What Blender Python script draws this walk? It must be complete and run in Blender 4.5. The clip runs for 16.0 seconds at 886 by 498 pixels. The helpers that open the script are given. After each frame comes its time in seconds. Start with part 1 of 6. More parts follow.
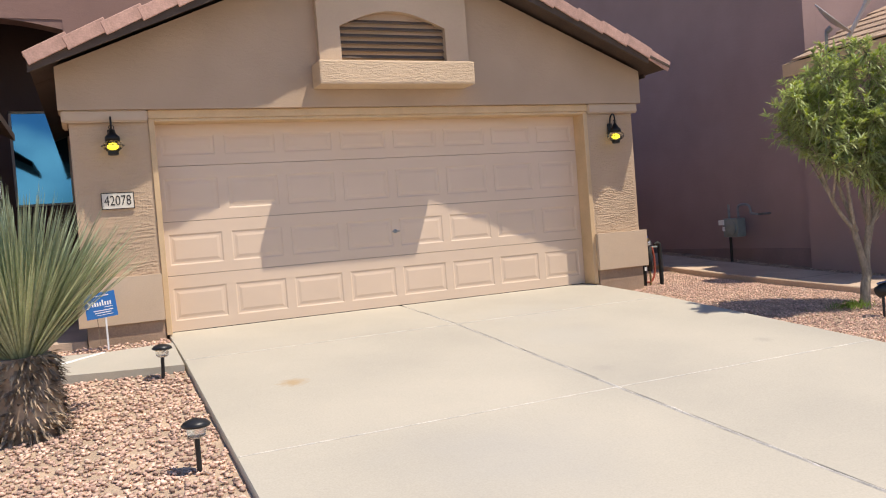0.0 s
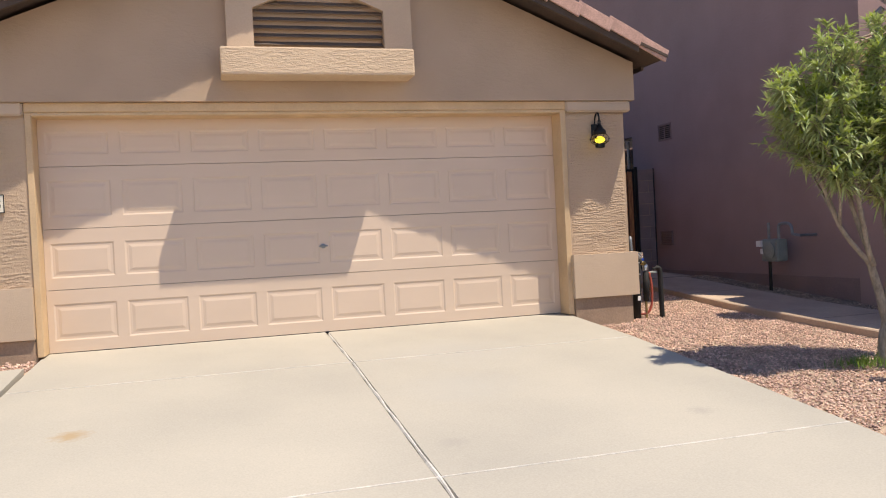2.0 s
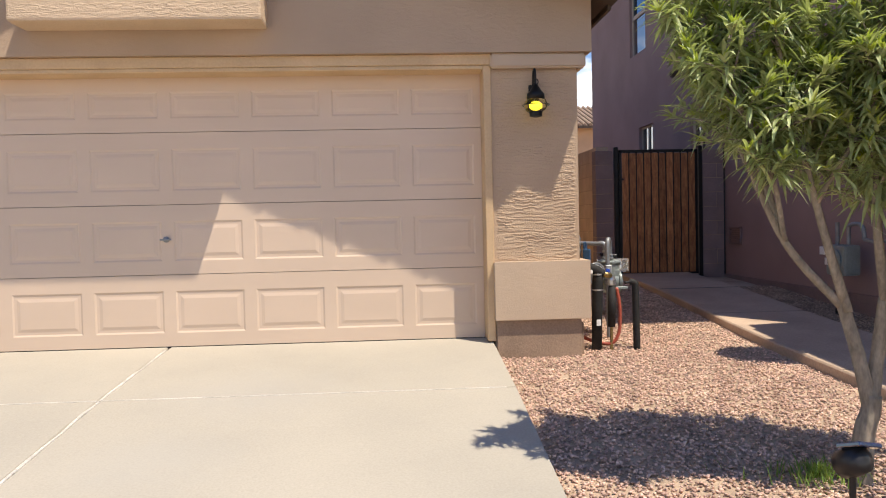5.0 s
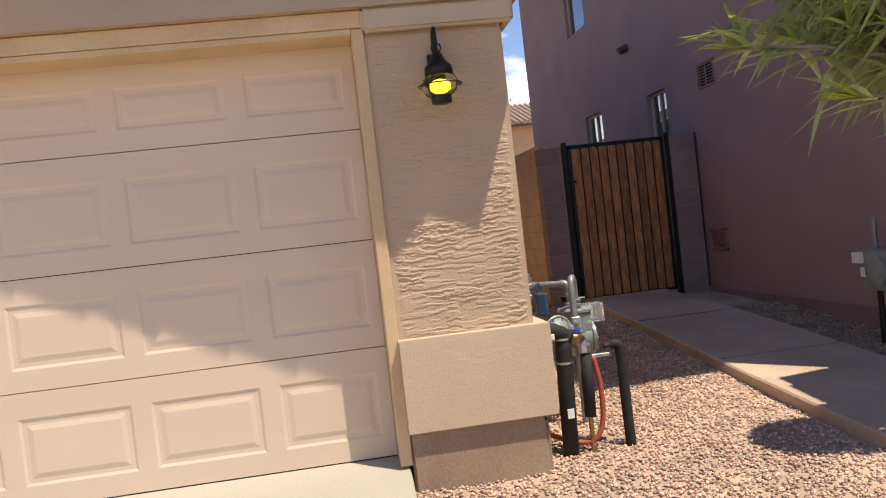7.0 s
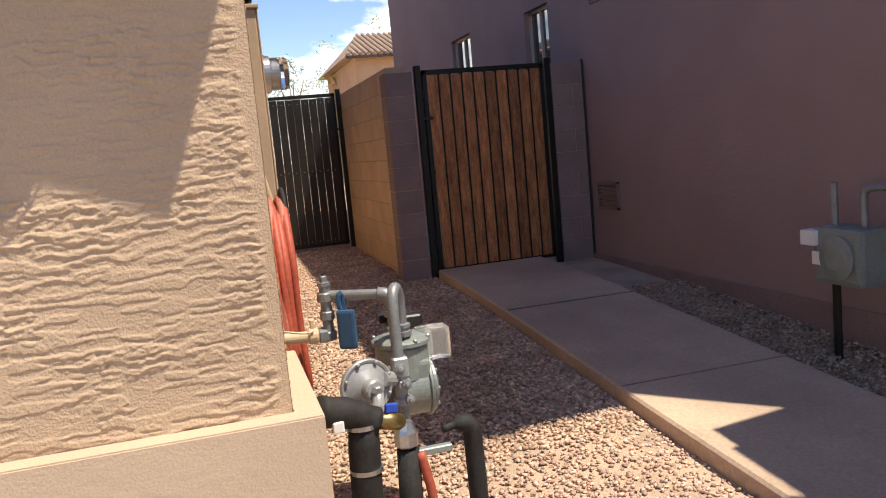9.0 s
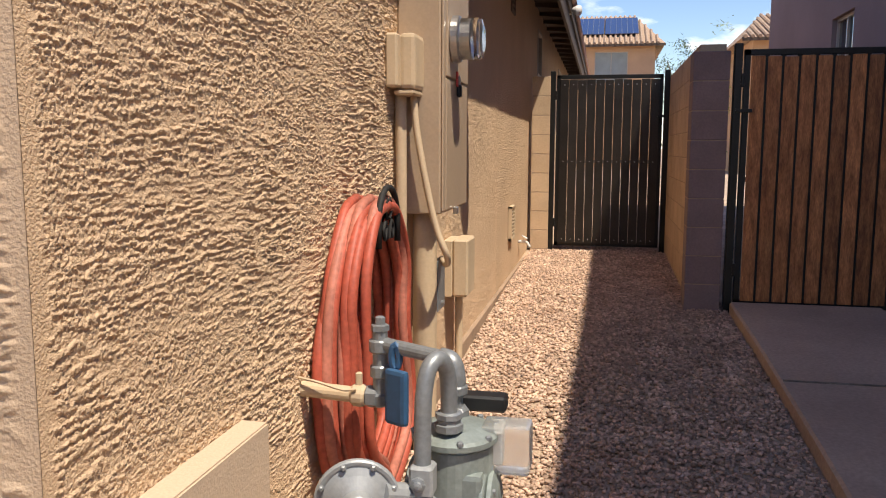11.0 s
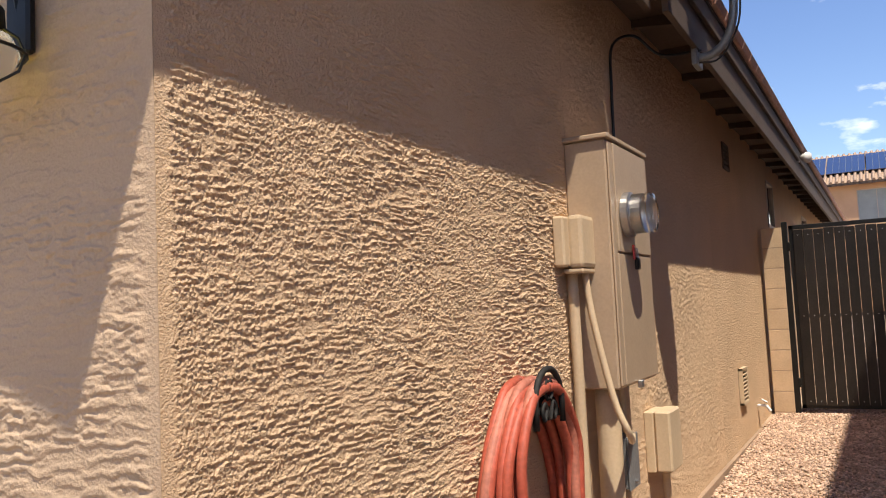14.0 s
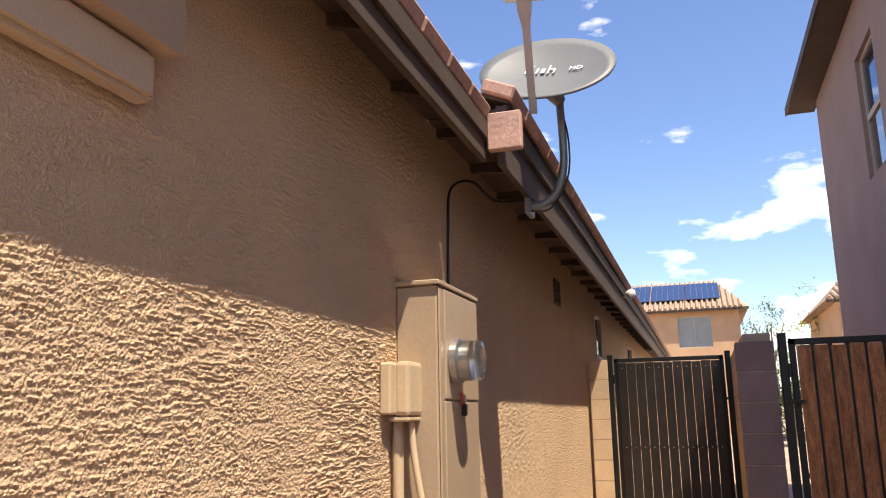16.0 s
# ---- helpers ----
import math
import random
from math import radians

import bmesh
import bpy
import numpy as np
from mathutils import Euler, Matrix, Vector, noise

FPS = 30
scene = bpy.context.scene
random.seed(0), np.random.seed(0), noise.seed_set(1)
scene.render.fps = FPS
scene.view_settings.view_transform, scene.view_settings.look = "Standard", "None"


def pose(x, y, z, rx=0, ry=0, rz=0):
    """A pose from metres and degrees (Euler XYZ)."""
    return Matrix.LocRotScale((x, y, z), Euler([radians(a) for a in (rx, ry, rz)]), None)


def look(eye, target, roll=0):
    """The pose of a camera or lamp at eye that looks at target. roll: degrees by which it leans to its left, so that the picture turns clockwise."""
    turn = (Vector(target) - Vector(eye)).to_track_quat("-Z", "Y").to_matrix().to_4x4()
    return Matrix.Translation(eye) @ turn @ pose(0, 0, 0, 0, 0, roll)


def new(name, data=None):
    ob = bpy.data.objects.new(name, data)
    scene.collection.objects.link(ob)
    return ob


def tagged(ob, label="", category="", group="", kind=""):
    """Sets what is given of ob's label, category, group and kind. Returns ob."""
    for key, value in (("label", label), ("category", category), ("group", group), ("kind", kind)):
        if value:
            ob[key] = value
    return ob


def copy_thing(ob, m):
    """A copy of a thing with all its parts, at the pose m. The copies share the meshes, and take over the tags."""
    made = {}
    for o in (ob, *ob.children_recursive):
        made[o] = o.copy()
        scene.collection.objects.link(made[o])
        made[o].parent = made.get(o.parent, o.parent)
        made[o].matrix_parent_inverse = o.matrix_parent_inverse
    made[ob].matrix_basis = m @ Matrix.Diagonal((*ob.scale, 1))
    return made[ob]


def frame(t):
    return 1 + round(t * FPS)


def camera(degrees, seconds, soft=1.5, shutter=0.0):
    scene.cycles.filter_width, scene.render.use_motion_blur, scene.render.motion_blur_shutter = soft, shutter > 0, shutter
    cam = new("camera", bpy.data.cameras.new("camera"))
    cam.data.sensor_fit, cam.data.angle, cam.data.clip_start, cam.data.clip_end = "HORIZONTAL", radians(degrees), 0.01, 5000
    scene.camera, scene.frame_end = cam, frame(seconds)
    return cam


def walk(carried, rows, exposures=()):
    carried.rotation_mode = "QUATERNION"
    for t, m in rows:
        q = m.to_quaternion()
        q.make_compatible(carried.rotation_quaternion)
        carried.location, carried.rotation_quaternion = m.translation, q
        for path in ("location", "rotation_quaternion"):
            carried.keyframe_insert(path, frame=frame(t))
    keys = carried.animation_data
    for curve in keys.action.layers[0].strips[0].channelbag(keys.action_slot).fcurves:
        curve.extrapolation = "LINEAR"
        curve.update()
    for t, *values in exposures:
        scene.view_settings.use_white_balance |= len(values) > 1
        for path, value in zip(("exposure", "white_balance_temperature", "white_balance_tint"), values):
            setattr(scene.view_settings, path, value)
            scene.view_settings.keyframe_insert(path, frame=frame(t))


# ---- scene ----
cam = camera(58.1, 16.0, 1.1)
PATH = [
    (0, (-6.333, -8.266, 0.839), (-5.533, -6.434, 0.781), -4.5),
    (0.5, (-5.898, -8.177, 0.881), (-5.305, -6.267, 0.836), -3.5),
    (1, (-5.3, -7.993, 0.865), (-4.906, -6.032, 0.819), -3.0),
    (1.5, (-4.751, -7.797, 0.857), (-4.307, -5.848, 0.808), -3.3),
    (2, (-4.193, -7.614, 0.848), (-3.651, -5.689, 0.818), -2.9),
    (2.1, (-4.081, -7.618, 0.852), (-3.531, -5.696, 0.829), -2.7),
    (2.5, (-3.605, -7.479, 0.863), (-3.023, -5.566, 0.846), -3.2),
    (3, (-2.988, -7.372, 0.795), (-2.438, -5.449, 0.764), -2.5),
    (3.5, (-2.495, -7.203, 0.763), (-2.021, -5.261, 0.695), -2.2),
    (4, (-2.026, -6.941, 0.772), (-1.65, -4.978, 0.706), -1.1),
    (4.5, (-1.652, -6.589, 0.817), (-1.464, -4.6, 0.744), -0.1),
    (4.7, (-1.554, -6.411, 0.855), (-1.405, -4.417, 0.784), -0.4),
    (6.8, (-0.916, -4.095, 1.086), (-0.783, -2.1, 1.051), -6.1),
    (7, (-0.872, -3.855, 1.11), (-0.631, -1.87, 1.056), -6.5),
    (7.5, (-0.723, -3.332, 1.104), (-0.27, -1.387, 1.004), -8.1),
    (8, (-0.517, -2.763, 1.131), (0.061, -0.857, 0.945), -6.6),
    (8.2, (-0.446, -2.561, 1.154), (0.174, -0.671, 0.944), -5.8),
    (10.3, (0.504, -1.15, 1.194), (0.523, 0.833, 0.936), -2.5),
    (10.5, (0.59, -1.083, 1.201), (0.494, 0.898, 0.947), -1.7),
    (11, (0.778, -0.96, 1.196), (0.39, 0.986, 0.943), 0.2),
    (11.5, (0.939, -0.922, 1.158), (0.193, 0.912, 0.872), -0.8),
    (12, (1.003, -0.918, 1.165), (0.094, 0.841, 0.882), -2.5),
    (12.5, (1.006, -0.948, 1.134), (0.018, 0.763, 0.822), -2.8),
    (13, (1.012, -0.951, 1.157), (-0.021, 0.743, 0.902), -2.9),
    (13.5, (1.047, -0.959, 1.242), (0.024, 0.76, 1.256), -3.0),
    (14, (1.076, -0.947, 1.269), (0.114, 0.8, 1.423), -2.7),
    (14.5, (1.111, -0.937, 1.303), (0.281, 0.87, 1.524), -2.2),
    (15, (1.123, -0.902, 1.343), (0.443, 0.957, 1.628), -1.2),
    (15.5, (1.122, -0.891, 1.388), (0.492, 0.974, 1.743), -1.5),
    (16, (1.122, -0.89, 1.406), (0.533, 0.978, 1.814), -1.1),
]
EXPOSURES = [
    (0.0, 0.30, 7200, 10), (4.5, 0.36, 7250, 10), (7.0, 0.42, 7480, 10), (8.0, 0.56, 7550, 10), (10.3, 0.60, 7450, 10), (11.5, 0.38, 7350, 10), (13.0, 0.24, 7250, 10),
    (13.6, 0.42, 7300, 10), (14.5, 0.74, 7450, 10), (16.0, 0.9, 7750, 10),
]
walk(cam, [(t, look(eye, target, roll)) for t, eye, target, roll in PATH], EXPOSURES)

# ---- world ----
SUN_DIR = Vector((-0.65, 0.57, -1.88)).normalized()
world = bpy.data.worlds.new("sky_world")
scene.world = world
world.use_nodes = True
wn, wl = world.node_tree.nodes, world.node_tree.links
wn.clear()
w_out = wn.new("ShaderNodeOutputWorld")
w_bg = wn.new("ShaderNodeBackground")
w_bg.inputs["Strength"].default_value = 0.14
w_sky = wn.new("ShaderNodeTexSky")
w_sky.sky_type = "NISHITA"
w_sky.sun_disc = False
w_sky.sun_elevation = math.asin(-SUN_DIR.z)
w_sky.sun_rotation = math.atan2(-SUN_DIR.x, -SUN_DIR.y)
w_sky.air_density, w_sky.dust_density, w_sky.ozone_density = 1.0, 0.2, 4.0
w_co = wn.new("ShaderNodeTexCoord")
w_map = wn.new("ShaderNodeMapping")
w_map.inputs["Scale"].default_value = (1.0, 1.0, 2.6)
w_map.inputs["Location"].default_value = (0.35, 0.1, 0.2)
w_noise = wn.new("ShaderNodeTexNoise")
w_noise.inputs["Scale"].default_value = 6.3
w_noise.inputs["Detail"].default_value = 7.0
w_noise.inputs["Roughness"].default_value = 0.52
w_ramp = wn.new("ShaderNodeValToRGB")
w_ramp.color_ramp.elements[0].position, w_ramp.color_ramp.elements[1].position = 0.54, 0.70
w_mix = wn.new("ShaderNodeMixRGB")
w_mix.inputs["Color2"].default_value = (11.0, 11.2, 11.6, 1)
wl.new(w_co.outputs["Generated"], w_map.inputs["Vector"])
wl.new(w_map.outputs["Vector"], w_noise.inputs["Vector"])
w_sep, w_low, w_add = wn.new("ShaderNodeSeparateXYZ"), wn.new("ShaderNodeMapRange"), wn.new("ShaderNodeMath")
wl.new(w_co.outputs["Generated"], w_sep.inputs["Vector"])
wl.new(w_sep.outputs["Z"], w_low.inputs["Value"])
w_low.inputs["From Min"].default_value, w_low.inputs["From Max"].default_value = 0.10, 0.42
w_low.inputs["To Min"].default_value, w_low.inputs["To Max"].default_value = 0.06, -0.11
w_add.operation = "ADD"
wl.new(w_noise.outputs["Fac"], w_add.inputs[0])
wl.new(w_low.outputs["Result"], w_add.inputs[1])
wl.new(w_add.outputs["Value"], w_ramp.inputs["Fac"])
wl.new(w_ramp.outputs["Color"], w_mix.inputs["Fac"])
w_hs = wn.new("ShaderNodeHueSaturation")
w_hs.inputs["Hue"].default_value = 0.512
w_hs.inputs["Saturation"].default_value = 1.13
wl.new(w_sky.outputs["Color"], w_hs.inputs["Color"])
wl.new(w_hs.outputs["Color"], w_mix.inputs["Color1"])
wl.new(w_mix.outputs["Color"], w_bg.inputs["Color"])
wl.new(w_bg.outputs["Background"], w_out.inputs["Surface"])

sun = new("sun", bpy.data.lights.new("sun", "SUN"))
sun.data.energy, sun.data.angle, sun.data.color = 4.6, radians(0.53), (1.0, 0.95, 0.88)
sun.matrix_world = look((0, 0, 30), Vector((0, 0, 30)) + SUN_DIR)


# ---- materials ----
def material(name, color, rough=0.8, metal=0.0, var=0.12, scale=6.0, fine=60.0, bump=0.25, depth=0.004, tint=None, stretch=(1, 1, 1), pieces=0.0, spec=0.4):
    """Painted, mineral or metal surface: colour varied at two scales, with fine relief."""
    m = bpy.data.materials.new(name)
    m.use_nodes = True
    n, l = m.node_tree.nodes, m.node_tree.links
    b = n["Principled BSDF"]
    b.inputs["Roughness"].default_value, b.inputs["Metallic"].default_value = rough, metal
    b.inputs["Specular IOR Level"].default_value = spec
    co, mp = n.new("ShaderNodeTexCoord"), n.new("ShaderNodeMapping")
    mp.inputs["Scale"].default_value = stretch
    l.new(co.outputs["Object"], mp.inputs["Vector"])
    big, small = n.new("ShaderNodeTexNoise"), n.new("ShaderNodeTexNoise")
    big.inputs["Scale"].default_value, big.inputs["Detail"].default_value = scale, 5
    small.inputs["Scale"].default_value, small.inputs["Detail"].default_value = fine, 4
    l.new(mp.outputs["Vector"], big.inputs["Vector"])
    l.new(mp.outputs["Vector"], small.inputs["Vector"])
    r = n.new("ShaderNodeValToRGB")
    r.color_ramp.elements[0].position, r.color_ramp.elements[1].position = 0.3, 0.72
    c2 = tint or tuple(c * (1 - 1.6 * var) for c in color)
    r.color_ramp.elements[0].color, r.color_ramp.elements[1].color = (*c2, 1), (*[min(1, c * (1 + 0.6 * var)) for c in color], 1)
    l.new(big.outputs["Fac"], r.inputs["Fac"])
    mx = n.new("ShaderNodeMixRGB")
    mx.blend_type = "OVERLAY"
    mx.inputs["Fac"].default_value = min(1.0, var * 2.2)
    l.new(r.outputs["Color"], mx.inputs["Color1"])
    l.new(small.outputs["Fac"], mx.inputs["Color2"])
    last = mx.outputs["Color"]
    if pieces:
        oi, hs, mr = n.new("ShaderNodeObjectInfo"), n.new("ShaderNodeHueSaturation"), n.new("ShaderNodeMapRange")
        mr.inputs["To Min"].default_value, mr.inputs["To Max"].default_value = 1 - pieces, 1 + pieces
        l.new(oi.outputs["Random"], mr.inputs["Value"])
        l.new(mr.outputs["Result"], hs.inputs["Value"])
        l.new(last, hs.inputs["Color"])
        last = hs.outputs["Color"]
    l.new(last, b.inputs["Base Color"])
    if bump:
        bp = n.new("ShaderNodeBump")
        bp.inputs["Strength"].default_value, bp.inputs["Distance"].default_value = bump, depth
        l.new(small.outputs["Fac"], bp.inputs["Height"])
        l.new(bp.outputs["Normal"], b.inputs["Normal"])
    return m


def stucco(name, color, strength=0.9, depth=0.012, across=(5, 5, 22), knots=70):
    """Trowelled stucco: broken horizontal ridges with a sandy grain between them."""
    m = material(name, color, 0.92, 0, 0.07, 1.4, 150, 0.4, 0.003, spec=0.15)
    n, l = m.node_tree.nodes, m.node_tree.links
    b = n["Principled BSDF"]
    co, mp = n.new("ShaderNodeTexCoord"), n.new("ShaderNodeMapping")
    mp.inputs["Scale"].default_value = across
    warp, ridge, grain = (n.new("ShaderNodeTexNoise") for _ in range(3))
    l.new(co.outputs["Object"], mp.inputs["Vector"])
    l.new(mp.outputs["Vector"], ridge.inputs["Vector"])
    ridge.inputs["Scale"].default_value, ridge.inputs["Detail"].default_value, ridge.inputs["Distortion"].default_value = 2.2, 3, 0.7
    l.new(co.outputs["Object"], grain.inputs["Vector"])
    grain.inputs["Scale"].default_value, grain.inputs["Detail"].default_value = knots, 3
    l.new(co.outputs["Object"], warp.inputs["Vector"])
    warp.inputs["Scale"].default_value = 2.3
    rr = n.new("ShaderNodeValToRGB")
    rr.color_ramp.elements[0].position, rr.color_ramp.elements[1].position = 0.42, 0.62
    l.new(ridge.outputs["Fac"], rr.inputs["Fac"])
    amt = n.new("ShaderNodeMixRGB")
    amt.inputs["Fac"].default_value = 0.4
    l.new(rr.outputs["Color"], amt.inputs["Color1"])
    l.new(grain.outputs["Fac"], amt.inputs["Color2"])
    mul = n.new("ShaderNodeMath")
    mul.operation = "MULTIPLY"
    l.new(amt.outputs["Color"], mul.inputs[0])
    l.new(warp.outputs["Fac"], mul.inputs[1])
    bp = n.new("ShaderNodeBump")
    bp.inputs["Strength"].default_value, bp.inputs["Distance"].default_value = strength, depth
    l.new(mul.outputs["Value"], bp.inputs["Height"])
    l.new(n["Bump"].outputs["Normal"], bp.inputs["Normal"])
    l.new(bp.outputs["Normal"], b.inputs["Normal"])
    return m


def emissive(name, color, strength):
    m = bpy.data.materials.new(name)
    m.use_nodes = True
    b = m.node_tree.nodes["Principled BSDF"]
    b.inputs["Base Color"].default_value = (*color, 1)
    b.inputs["Emission Color"].default_value, b.inputs["Emission Strength"].default_value = (*color, 1), strength
    return m


def glass(name, color=(1, 1, 1), rough=0.02):
    m = bpy.data.materials.new(name)
    m.use_nodes = True
    b = m.node_tree.nodes["Principled BSDF"]
    b.inputs["Base Color"].default_value = (*color, 1)
    b.inputs["Transmission Weight"].default_value, b.inputs["Roughness"].default_value = 1.0, rough
    return m


def pane_mat(name, color, rough=0.03):
    m = material(name, color, rough, 0, 0.02, 2, 8, 0, 0, spec=1.0)
    m.node_tree.nodes["Principled BSDF"].inputs["Coat Weight"].default_value = 1.0
    m.node_tree.nodes["Principled BSDF"].inputs["Coat Roughness"].default_value = 0.02
    return m


M = {}
# House stucco toned per wall: shaded gable darker, sunlit side wall lighter.
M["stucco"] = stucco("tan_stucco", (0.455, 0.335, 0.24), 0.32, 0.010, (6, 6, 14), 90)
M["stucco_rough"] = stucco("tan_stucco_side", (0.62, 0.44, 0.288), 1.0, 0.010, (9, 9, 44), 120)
M["smooth"] = stucco("smooth_tan_stucco", (0.55, 0.42, 0.305), 0.35, 0.004, (4, 4, 9), 90)
M["footing"] = material("concrete_footing_paint", (0.33, 0.23, 0.16), 0.9, 0, 0.14, 3, 80, 0.5, 0.004)
M["door"] = material("garage_door_paint", (0.645, 0.495, 0.375), 0.5, 0, 0.03, 1.2, 120, 0.06, 0.001, stretch=(1, 1, 3))
M["trim"] = material("ochre_door_trim", (0.60, 0.42, 0.245), 0.6, 0, 0.07, 4, 60, 0.2, 0.002)
M["concrete"] = material("driveway_concrete", (0.42, 0.38, 0.31), 0.88, 0, 0.07, 0.7, 90, 0.25, 0.002, tint=(0.36, 0.33, 0.275))
def stain(m, at, radius, color, amount):
    """A soft-edged stain of its own shape on a slab."""
    n, l = m.node_tree.nodes, m.node_tree.links
    bs = n["Principled BSDF"]
    co, nz, ad, ds, mr = n.new("ShaderNodeTexCoord"), n.new("ShaderNodeTexNoise"), n.new("ShaderNodeVectorMath"), n.new("ShaderNodeVectorMath"), n.new("ShaderNodeMapRange")
    nz.inputs["Scale"].default_value, nz.inputs["Detail"].default_value = 3.0 / radius, 4
    sc = n.new("ShaderNodeVectorMath")
    sc.operation = "SCALE"
    sc.inputs["Scale"].default_value = radius * 1.1
    l.new(co.outputs["Object"], nz.inputs["Vector"])
    l.new(nz.outputs["Color"], sc.inputs[0])
    l.new(co.outputs["Object"], ad.inputs[0])
    l.new(sc.outputs["Vector"], ad.inputs[1])
    ds.operation = "DISTANCE"
    l.new(ad.outputs["Vector"], ds.inputs[0])
    ds.inputs[1].default_value = Vector(at) + Vector((0.5, 0.5, 0.5)) * radius * 1.1
    mr.inputs["From Min"].default_value, mr.inputs["From Max"].default_value = radius, radius * 0.25
    mr.inputs["To Max"].default_value = amount
    l.new(ds.outputs["Value"], mr.inputs["Value"])
    mx = n.new("ShaderNodeMixRGB")
    mx.inputs["Color2"].default_value = (*color, 1)
    l.new(bs.inputs["Base Color"].links[0].from_socket, mx.inputs["Color1"])
    l.new(mr.outputs["Result"], mx.inputs["Fac"])
    l.new(mx.outputs["Color"], bs.inputs["Base Color"])


stain(M["concrete"], (-5.09, -2.5, -0.21), 0.13, (0.36, 0.24, 0.11), 0.7)
stain(M["concrete"], (-1.42, -3.37, -0.28), 0.10, (0.24, 0.22, 0.2), 0.3)
stain(M["concrete"], (-3.0, -3.4, -0.285), 0.11, (0.26, 0.24, 0.215), 0.28)
stain(M["concrete"], (-2.6, -2.3, -0.19), 0.5, (0.4, 0.38, 0.34), 0.3)
stain(M["concrete"], (-4.4, -4.6, -0.39), 0.8, (0.36, 0.345, 0.32), 0.3)
stain(M["concrete"], (-2.3, -1.2, -0.1), 0.7, (0.39, 0.37, 0.335), 0.3)
M["sill"] = stucco("trowelled_sill_stucco", (0.60, 0.45, 0.31), 0.9, 0.009, (5, 5, 20), 80)
M["joint"] = material("joint_sealant", (0.6, 0.56, 0.5), 0.9, 0, 0.2, 6, 60, 0.5, 0.006)
M["crack"] = material("joint_gap_dirt", (0.22, 0.19, 0.15), 0.95, 0, 0.25, 9, 60, 0.6, 0.006)
M["soil"] = material("sandy_soil", (0.48, 0.355, 0.255), 0.95, 0, 0.2, 3, 90, 0.8, 0.012)
M["walk"] = material("walkway_concrete", (0.49, 0.365, 0.265), 0.9, 0, 0.13, 1.3, 60, 0.3, 0.003, tint=(0.36, 0.265, 0.195))
M["mauve"] = stucco("mauve_stucco", (0.335, 0.232, 0.214), 0.45, 0.006, (5, 5, 10), 60)
M["mauve_base"] = material("mauve_wall_base", (0.25, 0.17, 0.155), 0.9, 0, 0.12, 2, 60, 0.4, 0.004)
M["block"] = material("tan_block", (0.56, 0.405, 0.265), 0.92, 0, 0.09, 4, 90, 0.5, 0.003, pieces=0.06)
M["block_mauve"] = material("mauve_block", (0.25, 0.185, 0.175), 0.92, 0, 0.09, 4, 90, 0.5, 0.003, pieces=0.06)
M["mortar"] = material("mortar", (0.4, 0.295, 0.205), 0.95, 0, 0.1, 8, 90, 0.4, 0.003)
M["black"] = material("black_metal_paint", (0.012, 0.011, 0.010), 0.42, 0.2, 0.2, 8, 60, 0.1, 0.001)
M["slat"] = material("dark_brown_metal_slat", (0.030, 0.024, 0.020), 0.4, 0.3, 0.2, 5, 60, 0.1, 0.001, pieces=0.2)
M["wood"] = material("stained_cedar", (0.40, 0.175, 0.068), 0.7, 0, 0.35, 6, 40, 0.4, 0.004, tint=(0.2, 0.08, 0.033), stretch=(5, 5, 0.9), pieces=0.3)
M["tile"] = material("pink_clay_tile", (0.50, 0.305, 0.245), 0.85, 0, 0.16, 7, 60, 0.4, 0.006, pieces=0.12)
# Brown paint darkened further: shade under the tile edge is in its colour.
M["fascia"] = material("brown_fascia_paint_shaded", (0.078, 0.053, 0.039), 0.7, 0, 0.15, 3, 40, 0.3, 0.003, stretch=(1, 1, 4))
M["soffit"] = material("brown_soffit_board", (0.075, 0.05, 0.038), 0.8, 0, 0.15, 3, 40, 0.3, 0.003)
M["tanbox"] = material("tan_metal_enclosure", (0.44, 0.325, 0.225), 0.5, 0.1, 0.06, 3, 90, 0.08, 0.001)
M["tanbox_light"] = material("light_tan_plastic_box", (0.55, 0.42, 0.28), 0.55, 0, 0.06, 4, 90, 0.1, 0.001)
M["galv"] = material("grey_painted_pipe", (0.24, 0.255, 0.265), 0.42, 0.35, 0.12, 12, 90, 0.15, 0.001)
M["meter"] = material("grey_green_meter_paint", (0.23, 0.265, 0.25), 0.42, 0.15, 0.12, 8, 90, 0.2, 0.001)
M["regulator"] = material("light_grey_regulator_paint", (0.33, 0.345, 0.35), 0.42, 0.2, 0.1, 8, 90, 0.15, 0.001)
M["rubber"] = material("black_foam_insulation", (0.018, 0.017, 0.016), 0.75, 0, 0.3, 12, 70, 0.5, 0.004)
M["hose"] = material("red_rubber_hose", (0.405, 0.078, 0.047), 0.55, 0, 0.22, 7, 60, 0.2, 0.002, tint=(0.33, 0.075, 0.045))
M["hose_pale"] = material("sun_faded_red_hose", (0.493, 0.172, 0.119), 0.6, 0, 0.22, 7, 60, 0.2, 0.002)
M["blue"] = material("blue_tag_plastic", (0.035, 0.10, 0.2), 0.5, 0, 0.1, 6, 60, 0.1, 0.001)
M["blue_valve"] = material("blue_valve_handle", (0.02, 0.07, 0.42), 0.4, 0, 0.1, 20, 80, 0.1, 0.001)
M["brass"] = material("weathered_brass", (0.36, 0.27, 0.12), 0.4, 0.9, 0.2, 20, 90, 0.2, 0.001)
M["black_plastic"] = material("black_plastic", (0.015, 0.015, 0.016), 0.4, 0, 0.1, 9, 60, 0.1, 0.001)
M["white"] = material("white_plastic", (0.75, 0.74, 0.72), 0.5, 0, 0.04, 9, 60, 0.05, 0.001)
M["clear"] = glass("clear_polycarbonate", (0.9, 0.91, 0.88), 0.25)
